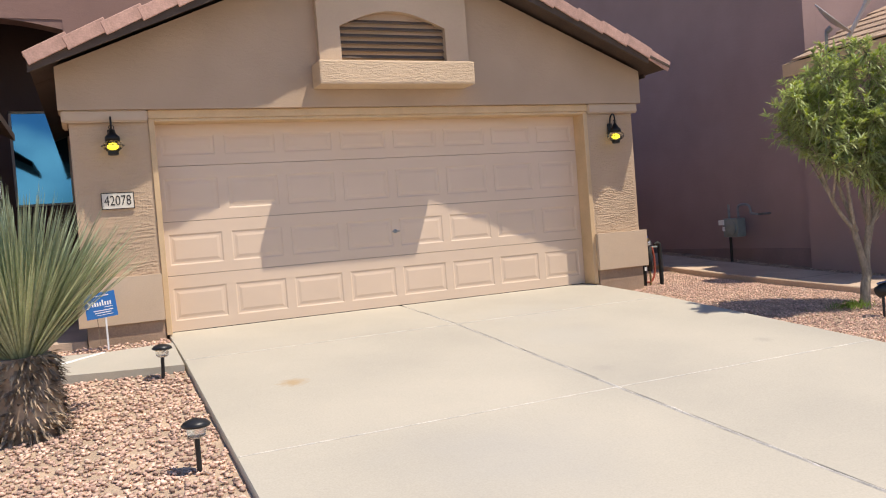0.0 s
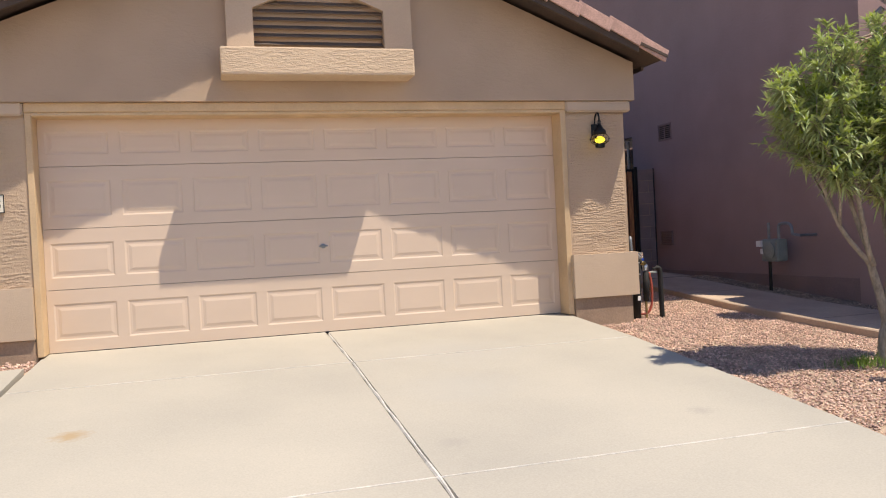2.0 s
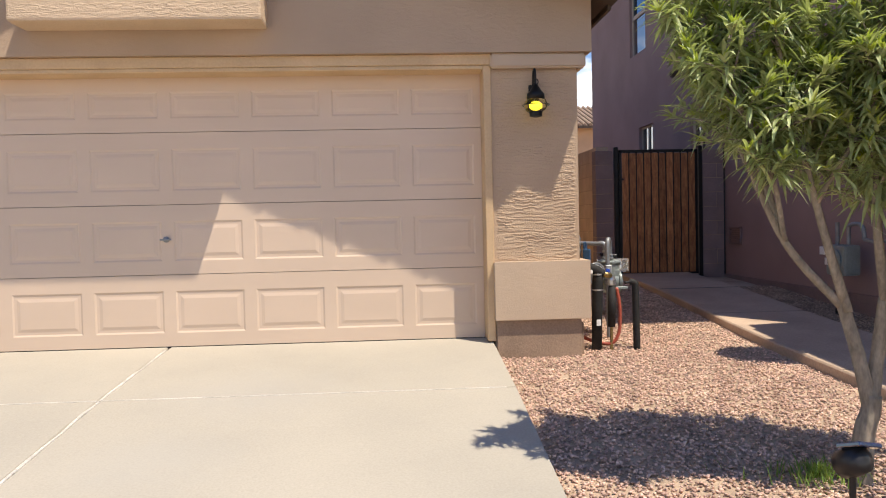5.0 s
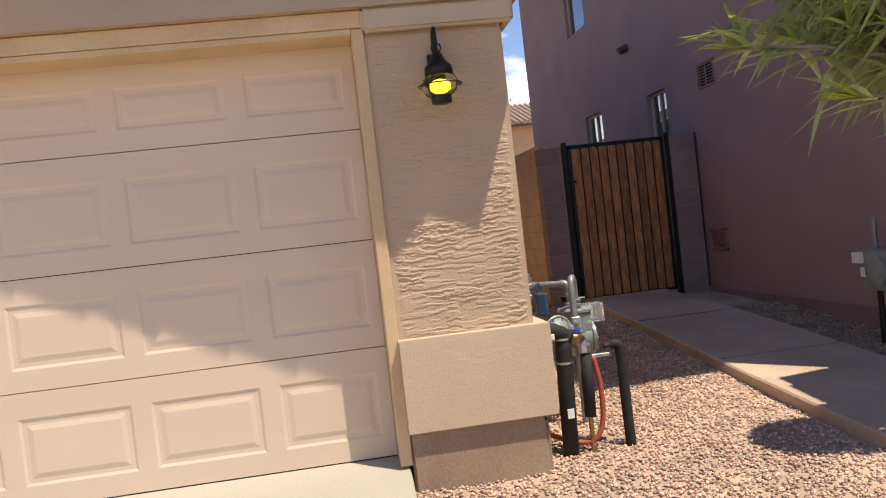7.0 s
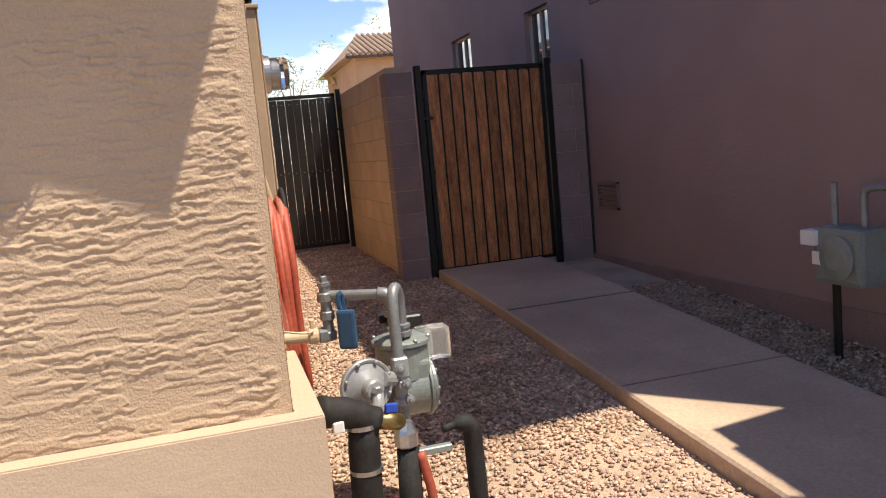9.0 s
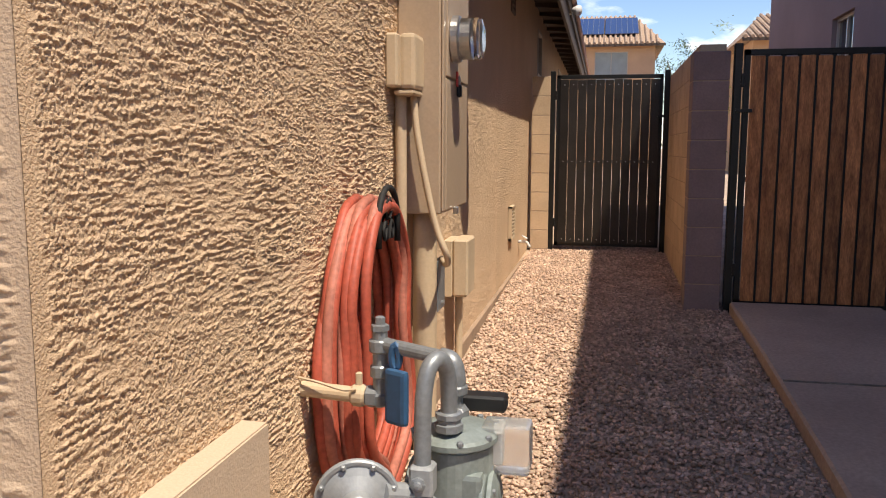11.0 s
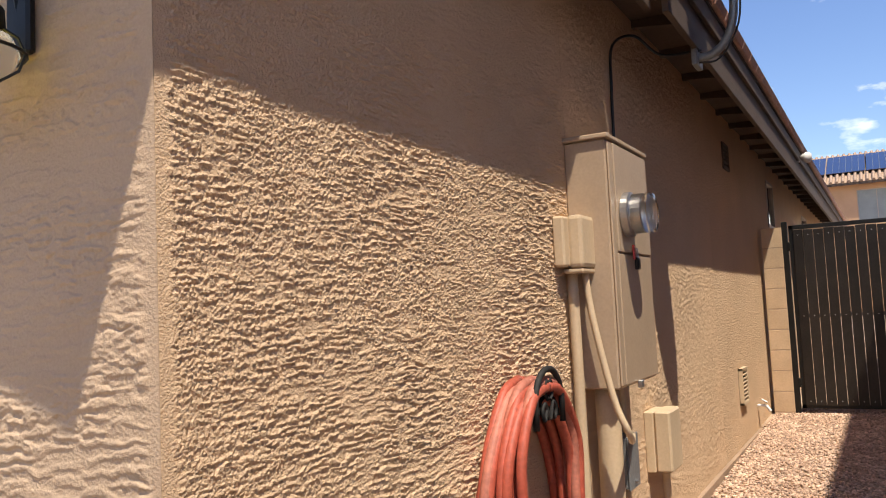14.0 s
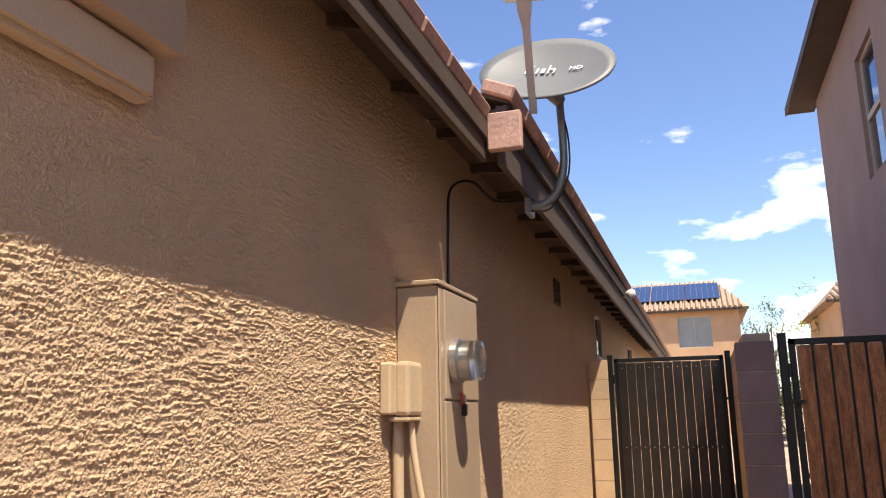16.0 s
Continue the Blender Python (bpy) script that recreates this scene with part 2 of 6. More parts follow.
M["clear"].node_tree.nodes["Principled BSDF"].inputs["Transmission Weight"].default_value = 0.85
M["clear_glass"] = glass("meter_glass", (0.96, 0.98, 0.98), 0.01)
M["steel"] = material("bare_steel", (0.5, 0.5, 0.5), 0.3, 0.9, 0.08, 15, 90, 0.1, 0.001)
M["amber"] = emissive("lit_yellow_bulb", (1.0, 0.84, 0.06), 1.6)
M["lamp_glass"] = glass("lamp_glass", (1.0, 0.99, 0.9), 0.25)
M["window"] = pane_mat("dark_window_pane", (0.02, 0.024, 0.028))
# Mirror tinted blue: the sky's reflected colour is put into the pane.
M["blue_pane"] = material("sky_tinted_mirror", (0.04, 0.16, 0.27), 0.04, 1.0, 0.02, 2, 8, 0, 0)
M["lamp_glass"].node_tree.nodes["Principled BSDF"].inputs["IOR"].default_value = 1.12
M["window_frame"] = material("tan_window_frame", (0.5, 0.42, 0.34), 0.5, 0, 0.05, 5, 60, 0.05, 0.001)
M["blind"] = material("grey_window_blind", (0.30, 0.34, 0.33), 0.6, 0, 0.08, 2, 30, 0.1, 0.001)
M["vent_dark"] = material("vent_louvre_paint", (0.13, 0.095, 0.07), 0.7, 0, 0.12, 5, 60, 0.2, 0.002)
# Near-black sheet colour that stands in for shade behind slats and gaps.
M["shadow_gap"] = material("dark_gap_backing", (0.02, 0.016, 0.013), 0.9, 0, 0.1, 5, 60, 0.1, 0.001)
M["dish"] = material("dark_grey_dish_paint", (0.16, 0.17, 0.175), 0.5, 0.1, 0.06, 4, 60, 0.05, 0.001)
M["dish_arm"] = material("light_grey_arm_paint", (0.42, 0.39, 0.38), 0.45, 0.1, 0.06, 4, 60, 0.05, 0.001)
M["solar"] = pane_mat("blue_solar_cell", (0.02, 0.035, 0.10), 0.15)
M["far_wall"] = stucco("orange_tan_far_stucco", (0.56, 0.36, 0.22), 0.2, 0.004, (5, 5, 8), 40)
M["far_tile"] = material("sand_roof_tile", (0.44, 0.31, 0.22), 0.85, 0, 0.25, 9, 40, 0.6, 0.02, pieces=0.15)
M["bark"] = material("pale_grey_bark", (0.31, 0.26, 0.20), 0.9, 0, 0.25, 14, 70, 0.6, 0.004, stretch=(1, 1, 0.4))
M["sign_blue"] = material("blue_sign_board", (0.015, 0.14, 0.42), 0.45, 0, 0.04, 4, 60, 0.03, 0.001)
M["sign_white"] = material("sign_lettering_white", (0.8, 0.8, 0.78), 0.5, 0, 0.03, 4, 60, 0.02, 0.001)
M["plate"] = material("cream_number_plate", (0.72, 0.66, 0.55), 0.45, 0, 0.05, 6, 60, 0.05, 0.001)
M["ink"] = material("dark_brown_lettering", (0.02, 0.014, 0.012), 0.5, 0, 0.1, 6, 60, 0.02, 0.001)
M["dark_wood"] = material("dark_entry_door", (0.018, 0.012, 0.010), 0.5, 0, 0.2, 5, 40, 0.2, 0.002)
# Entry stucco darkened to put the recess's shade into its colour.
M["entry_shade"] = stucco("shade_painted_entry_stucco", (0.10, 0.064, 0.054), 0.4, 0.006, (5, 5, 10), 60)
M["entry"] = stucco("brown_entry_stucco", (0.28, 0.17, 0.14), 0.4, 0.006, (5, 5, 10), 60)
M["flag_red"] = material("flag_red_cloth", (0.5, 0.06, 0.06), 0.8, 0, 0.1, 20, 90, 0.1, 0.001)


def leafy(name, color, tint, rough=0.5):
    m = material(name, color, rough, 0, 0.3, 5, 30, 0.1, 0.001, tint=tint, spec=0.5)
    n, l = m.node_tree.nodes, m.node_tree.links
    b = n["Principled BSDF"]
    g, hs, mr = n.new("ShaderNodeNewGeometry"), n.new("ShaderNodeHueSaturation"), n.new("ShaderNodeMapRange")
    mr.inputs["To Min"].default_value, mr.inputs["To Max"].default_value = 0.6, 1.45
    l.new(g.outputs["Random Per Island"], mr.inputs["Value"])
    l.new(mr.outputs["Result"], hs.inputs["Value"])
    src = b.inputs["Base Color"].links[0].from_socket
    l.new(src, hs.inputs["Color"])
    l.new(hs.outputs["Color"], b.inputs["Base Color"])
    return m


def thin(m, fac, color):
    """Lets light through a thin leaf."""
    n, l = m.node_tree.nodes, m.node_tree.links
    out = [x for x in n if x.type == "OUTPUT_MATERIAL"][0]
    tr, mx = n.new("ShaderNodeBsdfTranslucent"), n.new("ShaderNodeMixShader")
    tr.inputs["Color"].default_value = (*color, 1)
    mx.inputs["Fac"].default_value = fac
    l.new(n["Principled BSDF"].outputs["BSDF"], mx.inputs[1])
    l.new(tr.outputs["BSDF"], mx.inputs[2])
    l.new(mx.outputs["Shader"], out.inputs["Surface"])


M["leaf"] = leafy("oleander_leaf", (0.40, 0.44, 0.22), (0.25, 0.30, 0.145))
M["leaf_tip"] = leafy("young_yellow_green_leaf", (0.36, 0.42, 0.06), (0.25, 0.33, 0.04))
M["blade"] = leafy("grey_green_blade", (0.33, 0.365, 0.235), (0.21, 0.26, 0.155))
M["dry"] = leafy("dry_leaf_base", (0.33, 0.25, 0.17), (0.12, 0.08, 0.055), 0.8)
M["grass"] = leafy("bright_grass", (0.13, 0.21, 0.03), (0.07, 0.13, 0.02))
M["gravel"] = leafy("pink_and_tan_gravel", (0.56, 0.385, 0.295), (0.42, 0.265, 0.205), 0.9)
M["gravel_tan"] = leafy("tan_gravel", (0.53, 0.375, 0.28), (0.40, 0.265, 0.19), 0.9)
M["gravel_dirt"] = leafy("dusty_dark_gravel", (0.41, 0.295, 0.21), (0.27, 0.19, 0.135), 0.9)
M["far_leaf"] = leafy("distant_tree_leaf", (0.10, 0.15, 0.05), (0.05, 0.085, 0.03))
M["far_leaf_lime"] = leafy("palo_verde_leaf", (0.30, 0.36, 0.05), (0.2, 0.27, 0.04))
thin(M["leaf"], 0.38, (0.40, 0.48, 0.13))
thin(M["leaf_tip"], 0.35, (0.45, 0.55, 0.08))
thin(M["blade"], 0.2, (0.36, 0.42, 0.18))
thin(M["grass"], 0.3, (0.3, 0.42, 0.06))


# ---- builders ----
def link_mesh(name, bm, mat, parent=None, label="", smooth=False):
    me = bpy.data.meshes.new(name)
    bm.normal_update()
    bm.to_mesh(me)
    bm.free()
    for mt in (mat if isinstance(mat, (list, tuple)) else [mat]):
        me.materials.append(mt)
    if smooth:
        me.polygons.foreach_set("use_smooth", [True] * len(me.polygons))
    ob = new(name, me)
    if parent:
        ob.parent = parent
    if label:
        ob["label"] = label
    return ob


def part(name, bm, mat, parent, label="", smooth=False):
    return link_mesh(name, bm, mat, parent, label, smooth)


def empty(name, label, category, group="", at=(0, 0, 0), kind=""):
    e = new(name)
    e.location = at
    e.empty_display_size = 0.1
    return tagged(e, label, category, group, kind)


def box(x0, x1, y0, y1, z0, z1, bevel=0.0, bm=None, m=None, seg=1):
    own = bmesh.new()
    bmesh.ops.create_cube(own, size=1.0)
    for v in own.verts:
        v.co = Vector(((x0 + x1) / 2 + v.co.x * (x1 - x0), (y0 + y1) / 2 + v.co.y * (y1 - y0), (z0 + z1) / 2 + v.co.z * (z1 - z0)))
    if bevel:
        bmesh.ops.bevel(own, geom=own.edges[:], offset=bevel, segments=seg, affect="EDGES", profile=0.6)
    if m:
        bmesh.ops.transform(own, matrix=m, verts=own.verts)
    return merge(bm, own)


def merge(bm, own):
    if bm is None:
        return own
    me = bpy.data.meshes.new("tmp")
    own.to_mesh(me)
    own.free()
    bm.from_mesh(me)
    bpy.data.meshes.remove(me)
    return bm


def lathe(profile, seg=24, m=None, bm=None):
    """Solid of revolution about z; profile: (radius, height) pairs from bottom to top."""
    own = bmesh.new()
    rings = []
    for r, z in profile:
        rings.append([own.verts.new((max(r, 1e-4) * math.cos(2 * math.pi * i / seg), max(r, 1e-4) * math.sin(2 * math.pi * i / seg), z)) for i in range(seg)])
    for a, b in zip(rings, rings[1:]):
        for i in range(seg):
            own.faces.new((a[i], a[(i + 1) % seg], b[(i + 1) % seg], b[i]))
    own.faces.new(rings[0][::-1])
    own.faces.new(rings[-1])
    if m:
        bmesh.ops.transform(own, matrix=m, verts=own.verts)
    return merge(bm, own)


def smooth_path(pts, n=8):
    """Catmull-Rom through the points."""
    p = [Vector(q) for q in pts]
    p = [p[0] * 2 - p[1]] + p + [p[-1] * 2 - p[-2]]
    out = []
    for i in range(1, len(p) - 2):
        a, b, c, d = p[i - 1:i + 3]
        for k in range(n):
            t = k / n
            out.append(0.5 * (2 * b + (c - a) * t + (2 * a - 5 * b + 4 * c - d) * t * t + (3 * b - a - 3 * c + d) * t ** 3))
    out.append(p[-2])
    return out


def tube(pts, r, seg=12, bm=None, cap=True):
    """A round bar along a line of points; r a number or one per point."""
    own = bmesh.new() if bm is None else bm
    pts = [Vector(p) for p in pts]
    rs = r if isinstance(r, (list, tuple)) else [r] * len(pts)
    ref, rings = None, []
    for i, p in enumerate(pts):
        d = (pts[min(i + 1, len(pts) - 1)] - pts[max(i - 1, 0)]).normalized()
        if ref is None:
            ref = d.orthogonal().normalized()
        ref = (ref - d * ref.dot(d)).normalized()
        o = d.cross(ref)
        rings.append([own.verts.new(p + (ref * math.cos(2 * math.pi * k / seg) + o * math.sin(2 * math.pi * k / seg)) * rs[i]) for k in range(seg)])
    for a, b in zip(rings, rings[1:]):
        for k in range(seg):
            own.faces.new((a[k], a[(k + 1) % seg], b[(k + 1) % seg], b[k]))
    if cap:
        own.faces.new(rings[0][::-1])
        own.faces.new(rings[-1])
    return own


def prism(outline, y0, y1, bm=None):
    """A plate whose outline is given in x and z, from y0 to y1."""
    own = bmesh.new()
    a = [own.verts.new((x, y0, z)) for x, z in outline]
    b = [own.verts.new((x, y1, z)) for x, z in outline]
    own.faces.new(a)
    own.faces.new(b[::-1])
    for i in range(len(a)):
        j = (i + 1) % len(a)
        own.faces.new((a[i], b[i], b[j], a[j]))
    bmesh.ops.recalc_face_normals(own, faces=own.faces)
    return merge(bm, own)


def structure(name, bm, mat, label, category, smooth=False):
    return tagged(link_mesh(name, bm, mat, None, "", smooth), label, category, kind="structure")


def wall_with_holes(u0, u1, z0, z1, holes, place, thick):
    """A wall of boxes round rectangular openings (u0, u1, z0, z1); place(u, d, z) gives the point at depth d."""
    us = sorted({u0, u1, *[h[0] for h in holes], *[h[1] for h in holes]})
    zs = sorted({z0, z1, *[h[2] for h in holes], *[h[3] for h in holes]})
    own = bmesh.new()
    grid = {}
    for d in (0, thick):
        for u in us:
            for z in zs:
                grid[d, u, z] = own.verts.new(place(u, d, z))
    def solid(i, k):
        if not (0 <= i < len(us) - 1 and 0 <= k < len(zs) - 1):
            return False
        cu, cz = (us[i] + us[i + 1]) / 2, (zs[k] + zs[k + 1]) / 2
        return not any(h[0] < cu < h[1] and h[2] < cz < h[3] for h in holes)
    for i in range(len(us) - 1):
        for k in range(len(zs) - 1):
            if not solid(i, k):
                continue
            c = [(us[i], zs[k]), (us[i + 1], zs[k]), (us[i + 1], zs[k + 1]), (us[i], zs[k + 1])]
            for d in (0, thick):
                own.faces.new([grid[d, u, z] for u, z in c])
            for e, (di, dk) in enumerate(((0, -1), (1, 0), (0, 1), (-1, 0))):
                if not solid(i + di, k + dk):
                    (ua, za), (ub, zb) = c[e], c[(e + 1) % 4]
                    own.faces.new([grid[0, ua, za], grid[thick, ua, za], grid[thick, ub, zb], grid[0, ub, zb]])
    bmesh.ops.recalc_face_normals(own, faces=own.faces)
    return own


def sheet(xs, ys, height):
    own = bmesh.new()
    g = [[own.verts.new((x, y, height(x, y))) for y in ys] for x in xs]
    for i in range(len(xs) - 1):
        for j in range(len(ys) - 1):
            own.faces.new((g[i][j], g[i + 1][j], g[i + 1][j + 1], g[i][j + 1]))
    return own


# ---- ground ----
def side_z(y):
    return float(np.interp(y, [-12, -8, -4, -2, 0, 1.3, 3, 4.8, 7.5, 9], [-0.9, -0.68, -0.37, -0.235, -0.14, -0.07, 0.02, 0.08, 0.13, 0.13]))


def bed_z(x, y):
    return side_z(y) - 0.075 * min(1.0, max(0.0, x / 1.6)) * float(np.interp(y, [-4, -2, 0.8, 4.0], [0, 1, 1, 0]))


def ground_z(x, y):
    left = -0.035 + 0.083 * min(y, 0) if y > -9 else -0.782 - 0.02 * (-9 - y) * (y > -12)
    if y < -12:
        left = -0.842
    if x < -3:
        return left
    k = min(1.0, max(0.0, (x + 1.2) / 0.6))
    return left * (1 - k) + (bed_z(x, y) if y > -12 else -0.842) * k


gx = [-900, -200, -60, -25, -14, -10, -8.4, -7.6, -7, -6.5, -6, -5.7, -5, -3, -1.2, -0.9, -0.6, 0, 0.6, 1.2, 1.8, 2.4, 3, 4, 7, 14, 40, 200, 900]
gy = [-900, -200, -60, -25, -16, -12, -10, -8.5, -7.5, -6.5, -5.5, -4.5, -3.5, -2.5, -1.5, -0.8, -0.3, 0.2, 0.8, 1.5, 2.3, 3.2, 4.2, 5.2, 6.2, 7.4, 9, 14, 25, 60, 200, 900]
structure("ground", sheet(gx, gy, lambda x, y: ground_z(x, y) - 0.02), M["soil"], "sandy desert soil under the gravel beds", "ground")


def drive_z(y):
    return 0.084 * y - 0.002 if y < -1.3 else -0.111 + 0.0585 * (y + 1.3)


def drive_right(y):
    return float(np.interp(y, [-12, -4.4, -3.9, 0.0, 0.3], [-0.78, -0.78, -0.76, -0.68, -0.68]))


def slab(x0, x1, y0, y1):
    """One bay of the driveway, its arrises rounded at the joints."""
    own = bmesh.new()
    e = 0.006
    n = 4
    ys = [y0 + (y1 - y0) * i / n for i in range(n + 1)]
    top, low = [], []
    for y in ys:
        r = min(x1, drive_right(y)) if x1 > -1 else x1
        top.append([own.verts.new((x, y, drive_z(y) - d)) for x, d in ((x0, 0.012), (x0 + e, 0.0), (r - e, 0.0), (r, 0.012))])
        low.append([own.verts.new((x, y, drive_z(y) - 0.16)) for x in (x0, r)])
    for i in range(n):
        a, b = top[i], top[i + 1]
        for k in range(3):
            own.faces.new((a[k], a[k + 1], b[k + 1], b[k]))
        own.faces.new((low[i][0], a[0], b[0], low[i + 1][0]))
        own.faces.new((a[3], low[i][1], low[i + 1][1], b[3]))
    own.faces.new((low[0][0], low[0][1], top[0][3], top[0][2], top[0][1], top[0][0]))
    own.faces.new((low[n][1], low[n][0], top[n][0], top[n][1], top[n][2], top[n][3]))
    bmesh.ops.recalc_face_normals(own, faces=own.faces)
    return own


driveway = empty("driveway", "pale concrete driveway with a lengthwise joint and tooled cross lines", "driveway", kind="structure")
bays = [-12.0, -8.3, -6.1, -3.85, -1.3, 0.22]
for i in range(len(bays) - 1):
    for x0, x1 in ((-5.72, -3.222), (-3.20, -0.5)):
        part("slab", slab(x0, x1, bays[i] + 0.004, bays[i + 1] - 0.004), M["concrete"], driveway)
jb = bmesh.new()
jp = [(-3.211 + 0.003 * math.sin(i * 1.9), -11.9 + i * 0.15) for i in range(81)]
tube([(x, y, drive_z(y) - 0.007 + 0.002 * math.sin(i * 2.3)) for i, (x, y) in enumerate(jp)], [0.011 + 0.003 * math.sin(i * 1.3) for i in range(81)], 6, jb)
part("joint_sealant", jb, M["joint"], driveway, "worn pale sealant in the lengthwise joint")
for yb in bays[1:-1]:
    part("tooled_line", box(-5.70, -0.77, yb - 0.007, yb + 0.007, drive_z(yb) - 0.02, drive_z(yb) + 0.002), M["joint"], driveway)

# walkway to the entry, left of the garage
wk = bmesh.new()
rows_w = [(-5.74, -1.52, -0.56), (-6.3, -1.42, -0.62), (-6.95, -1.28, -0.5), (-7.5, -1.0, 1.2), (-8.2, -0.6, 4.0)]
for (xa, a0, a1), (xb, b0, b1) in zip(rows_w, rows_w[1:]):
    f = [wk.verts.new((x, y, 0.083 * min(y, 0) + 0.012)) for x, y in ((xa, a0), (xb, b0), (xb, b1), (xa, a1))]
    wk.faces.new(f)
ex = bmesh.ops.extrude_face_region(wk, geom=wk.faces[:])
bmesh.ops.translate(wk, verts=[v for v in ex["geom"] if isinstance(v, bmesh.types.BMVert)], vec=(0, 0, -0.12))
bmesh.ops.recalc_face_normals(wk, faces=wk.faces)
entry_walk = structure("pavement", wk, M["concrete"], "pale concrete entry walk beside the gravel bed", "walkway")
structure("entry_floor", box(-8.4, -6.46, 0.0, 4.9, -0.1, 0.016), M["walk"], "shaded concrete porch floor", "floor")
part("tooled_line", tube([(-7.0, -1.22, -0.08), (-6.32, -0.64, -0.04)], 0.009, 6), M["sign_white"], entry_walk)

# neighbour's concrete walk with its raised edge
nw = bmesh.new()
ysn = [4.74, 3.6, 2.4, 1.3, 0.3, -0.8, -1.6, -2.35]
g = []
for y in ysn:
    z = bed_z(1.66, y) + 0.065
    g.append([nw.verts.new(p) for p in ((1.66, y, z - 0.2), (1.66, y, z - 0.012), (1.672, y, z), (2.62, y, z), (2.62, y, z - 0.2))])
for a, b in zip(g, g[1:]):
    for k in range(4):
        nw.faces.new((a[k], b[k], b[k + 1], a[k + 1]))
nw.faces.new(g[0])
nw.faces.new(g[-1][::-1])
bmesh.ops.recalc_face_normals(nw, faces=nw.faces)
side_walk = structure("pavement_side", nw, M["walk"], "stained concrete side walk with a raised edge", "walkway")

for yj in (3.1, 1.55, -0.75):
    zj = bed_z(1.66, yj) + 0.065
    part("tooled_line", box(1.675, 2.615, yj - 0.006, yj + 0.006, zj - 0.01, zj + 0.0015), M["crack"], side_walk)

# ---- garage and house ----
SLOPE, RIDGE_X, EAVE_X, EAVE_Z = 0.425, -3.22, 0.29, 2.60
RAKE_Y = -0.48


def roof_z(x):
    return EAVE_Z + SLOPE * (EAVE_X - x if x > RIDGE_X else x - (2 * RIDGE_X - EAVE_X))


# gable wall above the door
gable = prism([(-6.53, 2.185), (0.10, 2.185), (0.10, roof_z(0.10) - 0.10), (RIDGE_X, roof_z(RIDGE_X) - 0.10), (-6.53, roof_z(-6.53) - 0.10)], -0.08, 0.25)
box(0.0, 0.10, 0.25, 0.49, 2.185, 2.62, 0, gable)
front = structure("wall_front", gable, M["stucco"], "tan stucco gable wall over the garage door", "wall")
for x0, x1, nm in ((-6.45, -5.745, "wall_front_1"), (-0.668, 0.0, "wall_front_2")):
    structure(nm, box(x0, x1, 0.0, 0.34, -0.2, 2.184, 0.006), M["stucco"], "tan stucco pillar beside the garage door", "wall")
structure("wall_side", wall_with_holes(3.4, 21.0, -0.2, 2.78, [(8.45, 9.05, 2.02, 2.55), (12.7, 13.6, 1.7, 2.5), (15.2, 16.0, 1.7, 2.5), (5.75, 6.02, 2.31, 2.53)], lambda u, d, z: (-d, u, z), 0.25), M["stucco_rough"], "rough trowelled tan stucco side wall of the house", "wall")
structure("wall_side_near", box(-0.25, -0.004, 0.342, 3.399, -0.2, 2.78), M["stucco_rough"], "rough trowelled tan stucco side wall near the corner", "wall")
structure("wall_side_return", box(-0.25, -0.004, 0.252, 0.341, 2.186, 2.6), M["stucco_rough"], "tan stucco corner", "wall")
structure("wall_west", box(-6.45, -6.2, 0.342, 5.0, -0.2, 2.62), M["stucco"], "tan stucco side wall of the garage at the entry", "wall")
structure("wall_back", box(-6.2, -0.252, 20.8, 21.0, -0.2, 2.7), M["stucco"], "tan stucco rear wall", "wall")
# lower pop-outs, caps and footings
def l_band(side, y0, y1, out, z0, z1, bevel):
    own = bmesh.new()
    if side > 0:
        o = [(-0.676, -out), (out, -out), (out, y1), (0.0, y1), (0.0, 0.0), (-0.676, 0.0)]
    else:
        o = [(-6.45 - out, -out), (-5.747, -out), (-5.747, 0.0), (-6.45, 0.0), (-6.45, y1), (-6.45 - out, y1)]
    a = [own.verts.new((x, y, z0)) for x, y in o]
    b = [own.verts.new((x, y, z1)) for x, y in o]
    own.faces.new(a[::-1])
    own.faces.new(b)
    for i in range(6):
        j = (i + 1) % 6
        own.faces.new((a[i], a[j], b[j], b[i]))
    bmesh.ops.recalc_face_normals(own, faces=own.faces)
    bmesh.ops.bevel(own, geom=own.edges[:], offset=bevel, segments=2, affect="EDGES")
    return own


for s, n in ((1, "trim_base"), (-1, "trim_base_1")):
    structure(n, l_band(s, 0, 0.636, 0.068, 0.14, 0.592, 0.004), M["smooth"], "smooth cream stucco band round the pillar foot", "wall trim")
    structure("trim_cap" if s > 0 else "trim_cap_1", l_band(s, 0, 0.46, 0.06, 2.07, 2.184, 0.014), M["smooth"], "tan stucco cap moulding on the pillar", "wall trim")
structure("trim_footing", box(0.001, 0.03, 0.02, 21.0, -0.25, 0.10, 0.004), M["footing"], "brown painted concrete footing along the wall", "footing")
structure("trim_footing_1", box(-0.66, 0.0, -0.03, -0.001, -0.3, 0.139, 0.004), M["footing"], "brown painted concrete footing of the pillar", "footing")
structure("trim_footing_2", box(-6.45, -5.76, -0.03, -0.001, -0.3, 0.139, 0.004), M["footing"], "brown painted concrete footing of the pillar", "footing")

# door casing
casing = bmesh.new()
box(-5.744, -5.69, -0.016, 0.33, -0.02, 2.099, 0.004, casing)
box(-0.728, -0.669, -0.016, 0.33, -0.02, 2.099, 0.004, casing)
structure("door_frame", casing, M["trim"], "ochre painted wooden casing of the garage door", "door frame")
structure("trim_head", box(-5.744, -0.669, -0.030, 0.2, 2.101, 2.184, 0.006), M["trim"], "ochre painted wooden head casing", "door frame")
